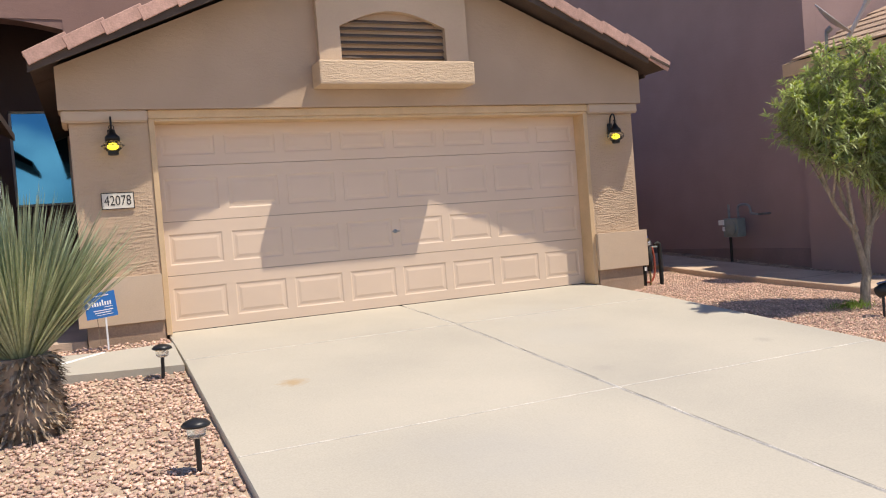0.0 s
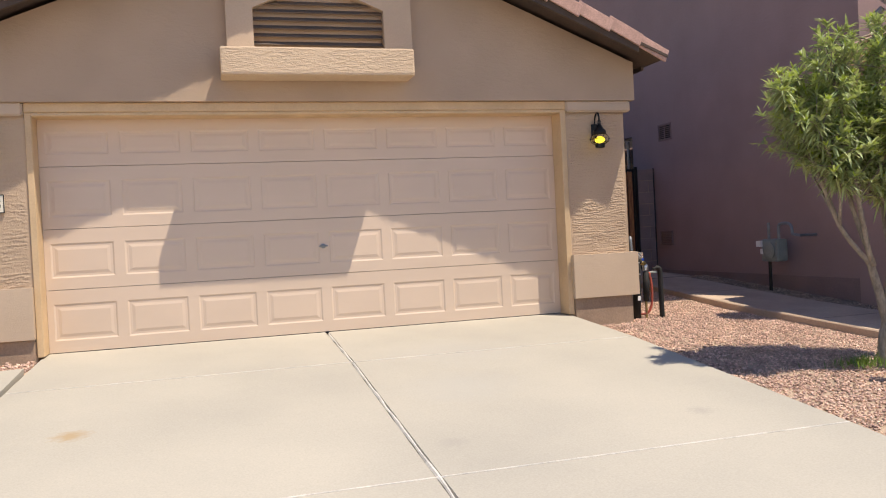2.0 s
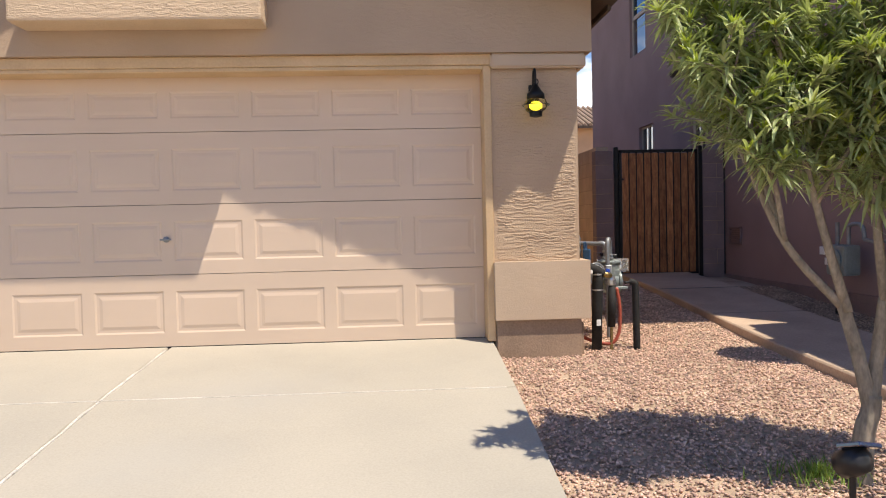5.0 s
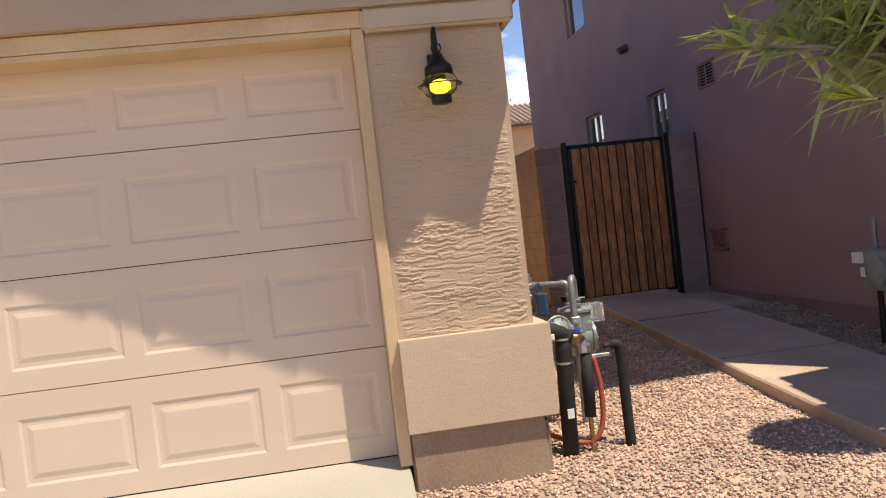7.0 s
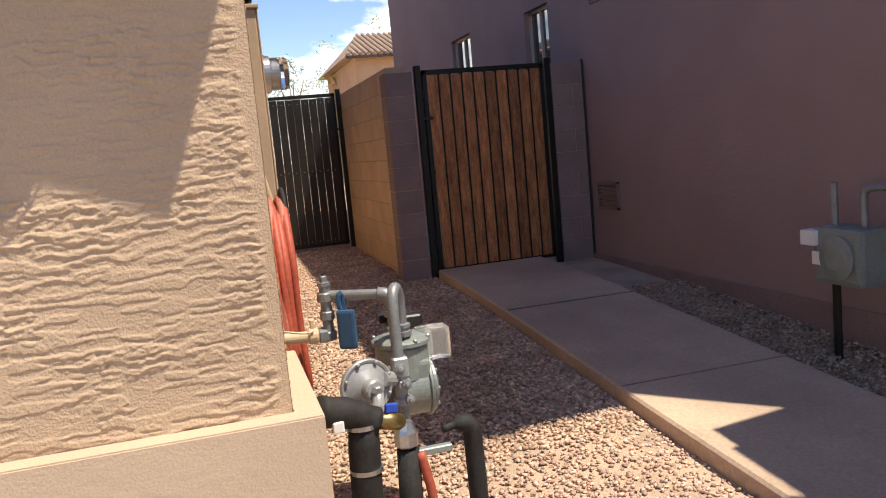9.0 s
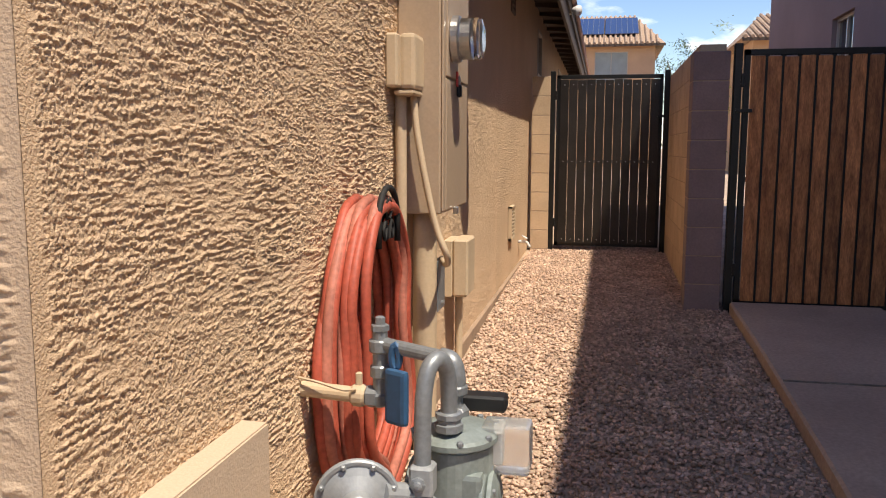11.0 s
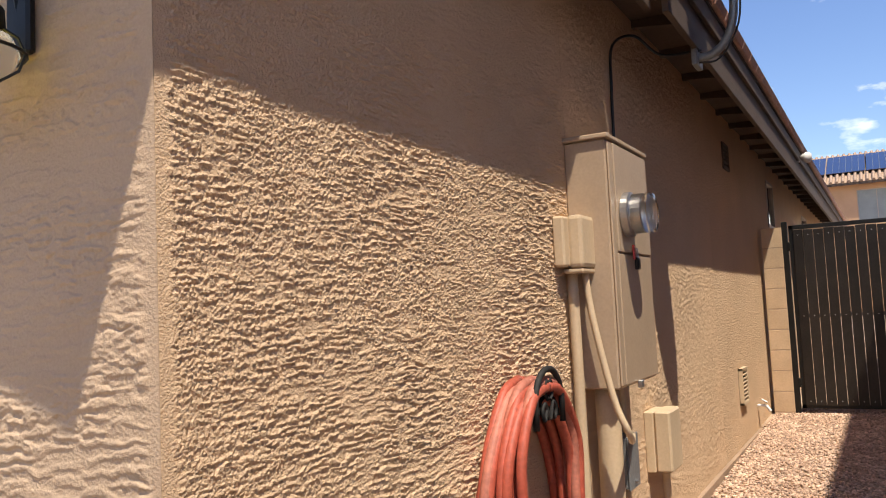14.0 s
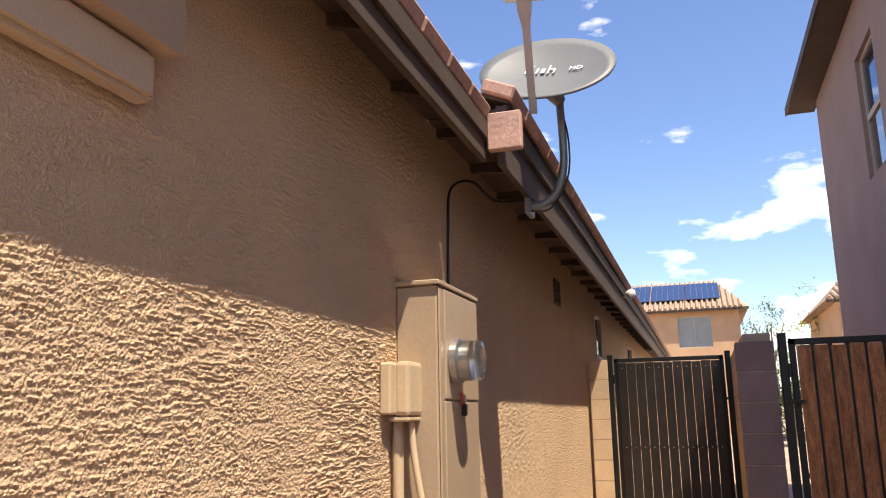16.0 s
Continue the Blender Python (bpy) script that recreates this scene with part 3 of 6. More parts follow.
structure("trim_head_1", box(-5.689, -0.729, -0.018, 0.33, 2.07, 2.0995, 0.004), M["trim"], "ochre painted wooden head jamb", "door frame")


def sectional_panel(x0, x1, z0, z1, cols):
    """One leaf of the garage door with its raised panels."""
    own = bmesh.new()
    y = 0.2
    xs = [x0] + [c for p in cols for c in p] + [x1]
    pz0, pz1 = z0 + 0.105, z1 - 0.125
    def q(pts):
        own.faces.new([own.verts.new(p) for p in pts])
    q([(x0, y, z0), (x1, y, z0), (x1, y, pz0), (x0, y, pz0)])
    q([(x0, y, pz1), (x1, y, pz1), (x1, y, z1), (x0, y, z1)])
    for i in range(0, len(xs) - 1, 2):
        q([(xs[i], y, pz0), (xs[i + 1], y, pz0), (xs[i + 1], y, pz1), (xs[i], y, pz1)])
    for a, b in cols:
        loops = []
        for ins, dy in ((0, 0.0), (0.014, 0.006), (0.034, 0.006), (0.060, 0.001)):
            loops.append([(a + ins, y + dy, pz0 + ins), (b - ins, y + dy, pz0 + ins), (b - ins, y + dy, pz1 - ins), (a + ins, y + dy, pz1 - ins)])
        for l0, l1 in zip(loops, loops[1:]):
            for k in range(4):
                q([l0[k], l0[(k + 1) % 4], l1[(k + 1) % 4], l1[k]])
        q(loops[-1])
    q([(x0, y, z1), (x1, y, z1), (x1, y + 0.05, z1), (x0, y + 0.05, z1)])
    q([(x0, y + 0.05, z0), (x1, y + 0.05, z0), (x1, y, z0), (x0, y, z0)])
    q([(x1, y + 0.05, z0), (x0, y + 0.05, z0), (x0, y + 0.05, z1), (x1, y + 0.05, z1)])
    bmesh.ops.remove_doubles(own, verts=own.verts, dist=0.0005)
    bmesh.ops.recalc_face_normals(own, faces=own.faces)
    return own


garage_door = empty("garage_door", "closed beige sectional garage door with raised panels", "garage door", at=(0, 0, 0))
cols = [(-5.635 + 0.622 * i, -5.635 + 0.622 * i + 0.53) for i in range(8)]
cols[-1] = (cols[-1][0], -0.79)
zs_d = [-0.018, 0.545, 1.09, 1.65, 2.09]
for i in range(4):
    part("door_panel", sectional_panel(-5.688, -0.73, zs_d[i] + 0.0022, zs_d[i + 1] - 0.0022, cols), M["door"], garage_door)
# Unseen dark sheet, added to stop light leaking between the door leaves.
part("backing", box(-5.688, -0.73, 0.262, 0.28, -0.01, 2.09), M["shadow_gap"], garage_door)
part("bottom_seal", box(-5.688, -0.73, 0.205, 0.24, -0.032, -0.016), M["rubber"], garage_door, "black rubber bottom seal")
lock = part("lock", lathe([(0.024, 0), (0.024, 0.006), (0.012, 0.010), (0.012, 0.018), (0.002, 0.02)], 16, pose(-3.206, 0.2, 0.82, 90, 0, 0)), M["galv"], garage_door, "round steel lock with a T handle")
part("handle", box(-3.25, -3.162, 0.168, 0.182, 0.813, 0.826, 0.003), M["galv"], lock)

def mesh_of(bm, mat, name):
    me = bpy.data.meshes.new(name)
    bm.to_mesh(me)
    bm.free()
    me.materials.append(mat)
    return me


def piece(name, me, m, parent):
    ob = new(name, me)
    ob.parent = parent
    ob.matrix_basis = m
    return ob


# roof: two slopes, gable rake with clay tiles
structure("roof", prism([(EAVE_X, EAVE_Z - 0.02), (RIDGE_X, roof_z(RIDGE_X) - 0.02), (2 * RIDGE_X - EAVE_X, EAVE_Z - 0.02), (2 * RIDGE_X - EAVE_X, EAVE_Z - 0.05), (RIDGE_X, roof_z(RIDGE_X) - 0.06), (EAVE_X, EAVE_Z - 0.05)], RAKE_Y + 0.03, 0.6), M["soffit"], "boarded roof deck with open brown soffit", "roof")


def rake(side, name):
    x_end = EAVE_X if side > 0 else 2 * RIDGE_X - EAVE_X
    x_end += -0.34 if side > 0 else 0.0
    z_end = roof_z(x_end)
    o = [(x_end, z_end - 0.03), (RIDGE_X, roof_z(RIDGE_X) - 0.03), (RIDGE_X, roof_z(RIDGE_X) - 0.15), (x_end, z_end - 0.15)]
    return structure(name, prism(o, RAKE_Y, RAKE_Y + 0.035), M["fascia"], "brown painted barge board under the rake tiles", "fascia")


rake_r = rake(1, "fascia")
rake_l = rake(-1, "fascia_1")
fb = box(0.255, 0.285, 0.02, 2.449, 2.52, 2.68, 0.003)
box(0.285, 0.303, 0.02, 2.449, 2.61, 2.68, 0.003, fb)
fas = structure("fascia_2", fb, M["fascia"], "brown painted eave fascia board in two steps", "fascia")
fb = box(0.33, 0.36, 2.452, 21.4, 2.50, 2.78, 0.003)
box(0.36, 0.385, 2.452, 21.4, 2.68, 2.78, 0.003, fb)
fas2 = structure("fascia_3", fb, M["fascia"], "brown painted eave fascia board of the deeper roof part", "fascia")
# Pink tile colour stands in for sun on this end of the eave.
structure("fascia_4", box(0.30, 0.455, 2.40, 2.449, 2.555, 2.73, 0.006), M["tile"], "deeper eave's end cap with sunlight painted in as pink", "fascia")
structure("ceiling_soffit", box(0.004, 0.10, 0.50, 2.44, 2.755, 2.765), M["soffit"], "dark boarded soffit under the near eave", "soffit")
structure("ceiling_soffit_1", box(0.004, 0.329, 2.453, 21.4, 2.755, 2.765), M["soffit"], "dark boarded soffit under the far eave", "soffit")
structure("roof_1", prism([(0.30, 2.70), (0.30, 2.68), (-0.4, 2.98), (-0.4, 3.02)], 0.02, 2.449), M["soffit"], "roof deck over the near eave", "roof")
structure("roof_2", prism([(0.39, 2.80), (0.39, 2.785), (-0.4, 3.10), (-0.4, 3.14)], 2.452, 21.4), M["soffit"], "roof deck over the far eave", "roof")
for i in range(28):
    yy = 0.78 + 0.6 * i
    far = yy > 2.42
    part("rafter_tail", prism([(0.005, 2.754), (0.10, 2.754), (0.328, 2.75) if far else (0.253, 2.69), (0.328, 2.68) if far else (0.253, 2.64), (0.005, 2.715)], yy, yy + 0.04), M["soffit"], fas2 if far else fas)
nose = mesh_of(box(-0.16, 0.0, 0.004, 0.296, -0.035, 0.03, 0.010), M["tile"], "roof_tile")
for i in range(71):
    yy = 0.02 + 0.3 * i
    far = yy > 2.4
    piece("roof_tile", nose, Matrix.Translation((0.425 if far else 0.312, yy, 2.825 if far else 2.735)) @ Matrix.Rotation(0.4, 4, "Y"), fas2 if far else fas)


def rake_tile():
    """An L-shaped gable tile with a nose that laps the next one below."""
    own = bmesh.new()
    L, w, d, t = 0.40, 0.21, 0.125, 0.022
    sec = [(0.0, -d), (0.0, 0.0), (w, 0.012), (w, -t + 0.012), (t, -t), (t, -d)]
    a = [own.verts.new((0.0, y, z)) for y, z in sec]
    b = [own.verts.new((L, y + 0.004 * (y < 0.1), z + 0.032)) for y, z in sec]
    own.faces.new(a)
    own.faces.new(b[::-1])
    for i in range(6):
        j = (i + 1) % 6
        own.faces.new((a[i], b[i], b[j], a[j]))
    bmesh.ops.recalc_face_normals(own, faces=own.faces)
    bmesh.ops.bevel(own, geom=own.edges[:], offset=0.005, segments=1, affect="EDGES")
    return own


rake_me = mesh_of(rake_tile(), M["tile"], "roof_tile")
ang = math.degrees(math.atan(SLOPE))
for side, par in ((1, rake_r), (-1, rake_l)):
    for i in range(11):
        d = i * 0.352
        if side > 0:
            x = EAVE_X + 0.03 - d * math.cos(radians(ang))
            mm = Matrix.Translation((x, RAKE_Y + (0.04 if i == 0 else -0.03), roof_z(x) + 0.035)) @ Matrix.Rotation(radians(ang), 4, "Y") @ Matrix.Diagonal((-1, 1, 1, 1))
        else:
            x = 2 * RIDGE_X - EAVE_X - 0.03 + d * math.cos(radians(ang))
            mm = Matrix.Translation((x, RAKE_Y - 0.03, roof_z(x) + 0.035)) @ Matrix.Rotation(-radians(ang), 4, "Y")
        piece("roof_tile", rake_me, mm, par)

structure("roof_3", prism([(-0.39, 3.0), (RIDGE_X, roof_z(RIDGE_X) - 0.02), (2 * RIDGE_X - EAVE_X, EAVE_Z - 0.02), (2 * RIDGE_X - EAVE_X, EAVE_Z - 0.05), (RIDGE_X, roof_z(RIDGE_X) - 0.06), (-0.39, 2.96)], 0.61, 21.4), M["soffit"], "roof deck over the house", "roof")
# front vent surround: arched frame, sill and louvres
vent = empty("gable_vent", "arched louvred attic vent in a stucco surround with a thick sill", "gable vent", at=(0, 0, 0))
part("sill", box(-4.09, -2.335, -0.37, -0.001, 2.37, 2.62, 0.018, seg=2), M["sill"], vent, "thick trowelled stucco sill")
sur = bmesh.new()
xl, xr, il, ir, yb = -4.02, -2.30, -3.78, -2.57, -0.17
top_o, arch0 = 3.42, 3.02
fo = [(xl, 2.621), (xl, top_o), (xr, top_o), (xr, 2.621)]
arc = [(ir + (il - ir) * k / 12, arch0 + 0.17 * math.sin(math.pi * k / 12)) for k in range(13)]
inner = [(ir, 2.621)] + arc + [(il, 2.621)]
outer = [(xr, 2.621)] + [(xr, arch0)] + [(xr + (xl - xr) * k / 10, top_o) for k in range(11)] + [(xl, arch0), (xl, 2.621)]
for y in (yb, -0.001):
    vi = [sur.verts.new((x, y, z)) for x, z in inner]
    vo = [sur.verts.new((x, y, z)) for x, z in outer]
    for k in range(len(inner) - 1):
        sur.faces.new((vi[k], vi[k + 1], vo[k + 1], vo[k]))
    if y == yb:
        pi_, po_ = vi, vo
for ring0, ring1 in ((pi_, vi), (po_, vo)):
    for k in range(len(ring0) - 1):
        sur.faces.new((ring0[k], ring0[k + 1], ring1[k + 1], ring1[k]))
bmesh.ops.recalc_face_normals(sur, faces=sur.faces)
part("surround", sur, M["smooth"], vent, "tan stucco arched surround")
part("backing", prism([(il, 2.622), (ir, 2.622), (ir, arch0)] + arc[1:] + [(il, arch0)][:0], -0.012, -0.004), M["shadow_gap"], vent)
for i in range(7):
    z = 2.645 + i * 0.075
    w = 0.0 if z < arch0 else 0.62 * (1 - math.sqrt(max(0.0, 1 - ((z - arch0) / 0.19) ** 2)))
    part("slat", box(-0.5, 0.5, -0.045, 0.045, -0.006, 0.006, 0.002, m=Matrix.Translation(((il + ir) / 2, -0.09, z)) @ Matrix.Rotation(radians(38), 4, "X") @ Matrix.Diagonal(((ir - il - 0.01) * (1 - w), 1, 1, 1))), M["vent_dark"], vent)


# ---- side yard: block walls and gates ----
def block_pier(name, x0, x1, y0, y1, z0, z1, mat, label, half=False):
    """Stacked concrete blocks with recessed mortar joints."""
    base = structure(name, box(x0 + 0.004, x1 - 0.004, y0 + 0.004, y1 - 0.004, z0, z1 - 0.004), M["mortar"], label, "block wall")
    h, n = 0.2, int(math.ceil((z1 - z0) / 0.2 - 0.2))
    lx, ly = x1 - x0, y1 - y0
    along_y = ly > lx
    L = ly if along_y else lx
    for k in range(n):
        a, b = max(z0, z1 - (n - k) * h), z1 - (n - k - 1) * h
        cuts = [0.0]
        u = 0.4 if k % 2 else 0.2
        while u < L - 0.05:
            cuts.append(u)
            u += 0.4
        cuts.append(L)
        for c0, c1 in zip(cuts, cuts[1:]):
            if along_y:
                bx = box(x0, x1, y0 + c0 + 0.003, y0 + c1 - 0.003, a + 0.003, b - 0.003, 0.004)
            else:
                bx = box(x0 + c0 + 0.003 * (c0 > 0), x0 + c1 - 0.003 * (c1 < L), y0, y1, a + 0.003, b - 0.003, 0.004)
            part("block", bx, mat, base)
    return base


block_pier("wall_block", 0.034, 0.222, 7.50, 7.70, 0.05, 1.93, M["block"], "tan concrete block pier beside the dark gate")
block_pier("wall_block_1", 1.42, 1.60, 5.0, 7.74, 0.0, 1.92, M["block"], "tan concrete block wall between the side yards")
block_pier("wall_block_2", 1.36, 1.60, 4.795, 4.995, -0.02, 1.85, M["block_mauve"], "mauve concrete block pier at the wall end")
block_pier("wall_block_3", 2.875, 3.19, 4.795, 4.995, 0.0, 1.85, M["block_mauve"], "mauve concrete block pier beside the wooden gate")


def gate(name, x0, x1, y, z0, z1, board_mat, label, n, cap, board_w):
    g = empty(name, label, "gate", at=((x0 + x1) / 2, y, z0))
    off = Matrix.Translation((-(x0 + x1) / 2, -y, -z0))
    def add(nm, bx, mat, lab="", par=None):
        bmesh.ops.transform(bx, matrix=off, verts=bx.verts)
        return part(nm, bx, mat, par or g, lab)
    add("post", box(x0 - 0.065, x0 - 0.012, y - 0.03, y + 0.025, z0 - 0.08, z1 + 0.04, 0.004), M["black"])
    add("post", box(x1 + 0.012, x1 + 0.065, y - 0.03, y + 0.025, z0 - 0.08, z1 + 0.04, 0.004), M["black"])
    fr = box(x0, x0 + 0.04, y - 0.02, y + 0.02, z0, z1, 0.003)
    box(x1 - 0.04, x1, y - 0.02, y + 0.02, z0, z1, 0.003, fr)
    box(x0, x1, y - 0.02, y + 0.02, z1 - 0.04, z1, 0.003, fr)
    box(x0, x1, y - 0.02, y + 0.02, z0, z0 + 0.04, 0.003, fr)
    for zz in (z0 + (z1 - z0) * 0.5, ):
        box(x0 + 0.04, x1 - 0.04, y - 0.004, y + 0.014, zz - 0.018, zz + 0.018, 0.002, fr)
    add("frame", fr, M["black"], "black welded steel frame")
    step = (x1 - x0 - 0.07) / n
    for i in range(n):
        a = x0 + 0.035 + i * step + (step - board_w(step)) / 2
        b = a + board_w(step)
        bd = add("board" if cap else "slat", box(a, b, y - 0.032, y - 0.021, z0 + 0.03, z1 - 0.045 - (0.004 * (i % 3)), 0.003), board_mat)
        # Added black strips stand in for the shade in the board gaps.
        if cap and i:
            add("picket", box(a - 0.022, a + 0.010, y - 0.018, y + 0.004, z0 + 0.04, z1 - 0.04), M["black"])
        if not cap:
            for zz in (z0 + 0.07, (z0 + z1) / 2, z1 - 0.1):
                add("screw", lathe([(0.005, 0), (0.005, 0.003), (0.001, 0.004)], 6, pose((a + b) / 2, y - 0.032, zz, 90, 0, 0)), M["steel"], "", bd)
    for zz in (z0 + 0.2, z1 - 0.25):
        add("hinge", box(x0 - 0.02, x0 + 0.005, y - 0.036, y - 0.01, zz, zz + 0.09, 0.004), M["black"])
    add("latch", box(x0 - 0.045 if cap else x1 - 0.05, x0 + 0.06 if cap else x1 + 0.05, y - 0.045, y - 0.033, (z0 + z1) / 2 + 0.45, (z0 + z1) / 2 + 0.475, 0.003), M["black"])
    return g


gate("wooden_gate", 1.69, 2.805, 4.82, 0.115, 1.855, M["wood"], "closed black steel gate clad in stained vertical cedar boards", 10, True, lambda s: s - 0.017)
gate("slatted_gate", 0.285, 1.355, 7.55, 0.168, 1.94, M["slat"], "closed black metal side yard gate with dark vertical slats", 11, False, lambda s: s - 0.003)

# ---- neighbour's house ----
NX = 3.2
nb_holes = [(8.25, 9.2, 4.0, 5.5), (5.5, 6.1, 1.55, 2.5), (7.9, 8.7, 1.75, 2.6), (4.2, 4.6, 2.30, 2.58)]
neigh = empty("neighbor_house", "two-storey mauve stucco house with a lower tiled wing", "house", at=(0, 0, 0))
part("wall", wall_with_holes(0.1, 12.2, -0.3, 6.13, nb_holes, lambda u, d, z: (NX + d, u, z), 0.25), M["mauve"], neigh, "shaded mauve stucco side wall")
part("wall", box(NX + 0.251, 13.0, 0.1, 0.35, -0.3, 6.13), M["mauve"], neigh)
part("wall", box(NX + 0.251, 13.0, 11.95, 12.2, -0.3, 6.13), M["mauve"], neigh)
part("wall", box(12.75, 13.0, 0.35, 11.95, -0.3, 6.13), M["mauve"], neigh)
part("wall_base", box(NX - 0.03, NX - 0.001, 0.1, 12.2, -0.3, 0.1, 0.004), M["mauve_base"], neigh, "dark painted footing band")
part("roof", prism([(2.80, 6.25), (8.1, 8.4), (13.5, 6.25), (13.5, 6.12), (8.1, 8.25), (2.80, 6.12)], -0.54, 12.7), M["fascia"], neigh, "brown roof with overhanging eaves")
part("soffit", box(2.82, 3.24, -0.52, 12.68, 6.135, 6.155), M["soffit"], neigh)
rt = bmesh.new()
for i in range(35):
    y = -0.39 + i * 0.37
    tube([(2.90, y, 6.285), (4.2, y, 6.83)], 0.10, 8, rt)
part("roof_tiles", rt, M["tile"], neigh, "pink clay tiles along the eave")


def window_unit(parent, u0, u1, z0, z1, plane, mull=True, dark=None, nm="window"):
    """A framed pane in an opening; plane(u, d, z) with d inward."""
    w = bmesh.new()
    def bx(a, b, c, d, e, f):
        o = box(a, b, c, d, e, f, 0.003)
        for v in o.verts:
            v.co = Vector(plane(*v.co))
        bmesh.ops.recalc_face_normals(o, faces=o.faces)
        return o
    for a in ((u0, u0 + 0.035, z0, z1), (u1 - 0.035, u1, z0, z1), (u0, u1, z0, z0 + 0.035), (u0, u1, z1 - 0.035, z1)):
        merge(w, bx(a[0], a[1], 0.05, 0.10, a[2], a[3]))
    if mull:
        merge(w, bx((u0 + u1) / 2 - 0.015, (u0 + u1) / 2 + 0.015, 0.05, 0.1, z0, z1))
    win = part(nm, w, M["window_frame"], parent, "tan framed sliding window")
    part("pane", bx(u0 + 0.03, u1 - 0.03, 0.075, 0.085, z0 + 0.03, z1 - 0.03), dark or M["window"], win)
    return win


window_unit(neigh, 8.25, 9.2, 4.0, 4.74, lambda u, d, z: (NX + d, u, z), False)
window_unit(neigh, 8.25, 9.2, 4.742, 5.5, lambda u, d, z: (NX + d, u, z), False, M["blue_pane"])
for h in nb_holes[1:3]:
    window_unit(neigh, *h, lambda u, d, z: (NX + d, u, z))


def grille(parent, name, u0, u1, z0, z1, plane, n=7, vertical=False, mat=None):
    def bx(a, b, c, d, e, f, bm=None):
        o = box(a, b, c, d, e, f, 0.002)
        for v in o.verts:
            v.co = Vector(plane(*v.co))
        bmesh.ops.recalc_face_normals(o, faces=o.faces)
        return merge(bm, o)
    fr = bx(u0, u0 + 0.02, -0.012, 0.02, z0, z1)
    bx(u1 - 0.02, u1, -0.012, 0.02, z0, z1, fr)
    bx(u0, u1, -0.012, 0.02, z0, z0 + 0.02, fr)
    bx(u0, u1, -0.012, 0.02, z1 - 0.02, z1, fr)
    g = part(name, fr, mat or M["mauve_base"], parent)
    part("backing", bx(u0, u1, 0.02, 0.03, z0, z1), M["shadow_gap"], g)
    for i in range(n):
        z = z0 + (z1 - z0) * (i + 0.7) / (n + 0.6)
        part("slat", bx(u0 + 0.015, u1 - 0.015, -0.008, 0.012, z - 0.006, z + 0.006), mat or M["mauve_base"], g)
    if vertical:
        part("bar", bx((u0 + u1) / 2 - 0.006, (u0 + u1) / 2 + 0.006, -0.014, 0.0, z0, z1), mat or M["mauve_base"], g)
    return g


nb_plane = lambda u, d, z: (NX - 0.001 + d, u, z)
grille(neigh, "wall_vent", 4.2, 4.6, 2.30, 2.58, nb_plane, 8, True)
grille(neigh, "wall_vent", 4.28, 4.64, 0.52, 0.76, lambda u, d, z: (NX - 0.018 + d, u, z), 8, False)
part("dryer_vent", tube([(NX, 6.6, 3.25), (NX - 0.12, 6.6, 3.2)], 0.05, 12), M["fascia"], neigh, "small brown pipe hood")
part("conduit", tube([(NX - 0.02, 4.80, 0.1), (NX - 0.02, 4.80, 1.86)], 0.011, 8), M["black"], neigh, "thin black conduit")
# lower wing with tiled eave
part("wing_wall", box(3.06, 3.2, -2.2, 0.098, -0.5, 2.5), M["mauve"], neigh, "shaded mauve stucco wing wall")
part("wing_roof", prism([(2.76, 2.72), (6.2, 4.16), (6.2, 4.01), (2.76, 2.57)], -2.4, 0.098), M["fascia"], neigh, "lower roof over the wing")
part("wing_fascia", box(2.735, 2.758, -2.4, 0.098, 2.54, 2.72, 0.004), M["trim"], neigh, "sunlit tan fascia board")
wt = mesh_of(box(0, 0.30, 0, 0.42, 0.0, 0.025, 0.006), M["far_tile"], "roof_tile")
wing_tiles = [o for o in neigh.children if o.name.startswith("wing_roof")][0]
for j in range(6):
    for i in range(7):
        piece("roof_tile", wt, Matrix.Translation((2.72 + 0.36 * j * math.cos(0.397), -0.4 - 0.305 * i + 0.1 * (j % 2), 2.735 + 0.36 * j * math.sin(0.397))) @ Matrix.Rotation(-0.34, 4, "Y") @ Matrix.Rotation(radians(-90), 4, "Z") @ Matrix.Translation((-0.3, 0, 0)), wing_tiles)

# ---- entry beyond the garage's left side ----
structure("wall_entry", wall_with_holes(-12.0, -3.0, -0.1, 6.5, [(-8.15, -6.46, 0.0, 3.95)], lambda u, d, z: (u, 3.4 + d, z), 0.3), M["entry"], "pinkish stucco upper wall over the entry recess", "wall")
ab = bmesh.new()
k0 = [(-8.15 + 1.69 * k / 14, 3.82 + 0.13 * math.sin(math.pi * k / 14)) for k in range(15)]
o_ = k0 + [(-6.46, 3.949), (-8.15, 3.949)]
prism(o_, 3.41, 3.69, ab)
structure("wall_entry_arch", ab, M["entry"], "shallow stucco arch over the entry", "wall")
structure("wall_entry_back", wall_with_holes(-9.0, -6.2, -0.1, 4.4, [(-7.32, -6.52, 1.6, 3.02), (-8.45, -7.5, 0.0, 2.1), (-8.3, -7.6, 2.25, 2.75)], lambda u, d, z: (u, 5.0 + d, z), 0.2), M["entry_shade"], "brown stucco wall inside the entry recess, shade painted in", "wall")
structure("ceiling_entry", box(-9.0, -6.2, 3.71, 5.0, 4.3, 4.4), M["entry_shade"], "entry recess ceiling with painted-in shade", "ceiling")
structure("wall_entry_side", box(-8.35, -8.16, 3.71, 4.99, -0.1, 4.29), M["entry_shade"], "brown stucco side of the entry recess, shade painted in", "wall")
ew = empty("window_1", "entry window with the sky's blue tinted into its pane", "window", at=(0, 0, 0), kind="structure")
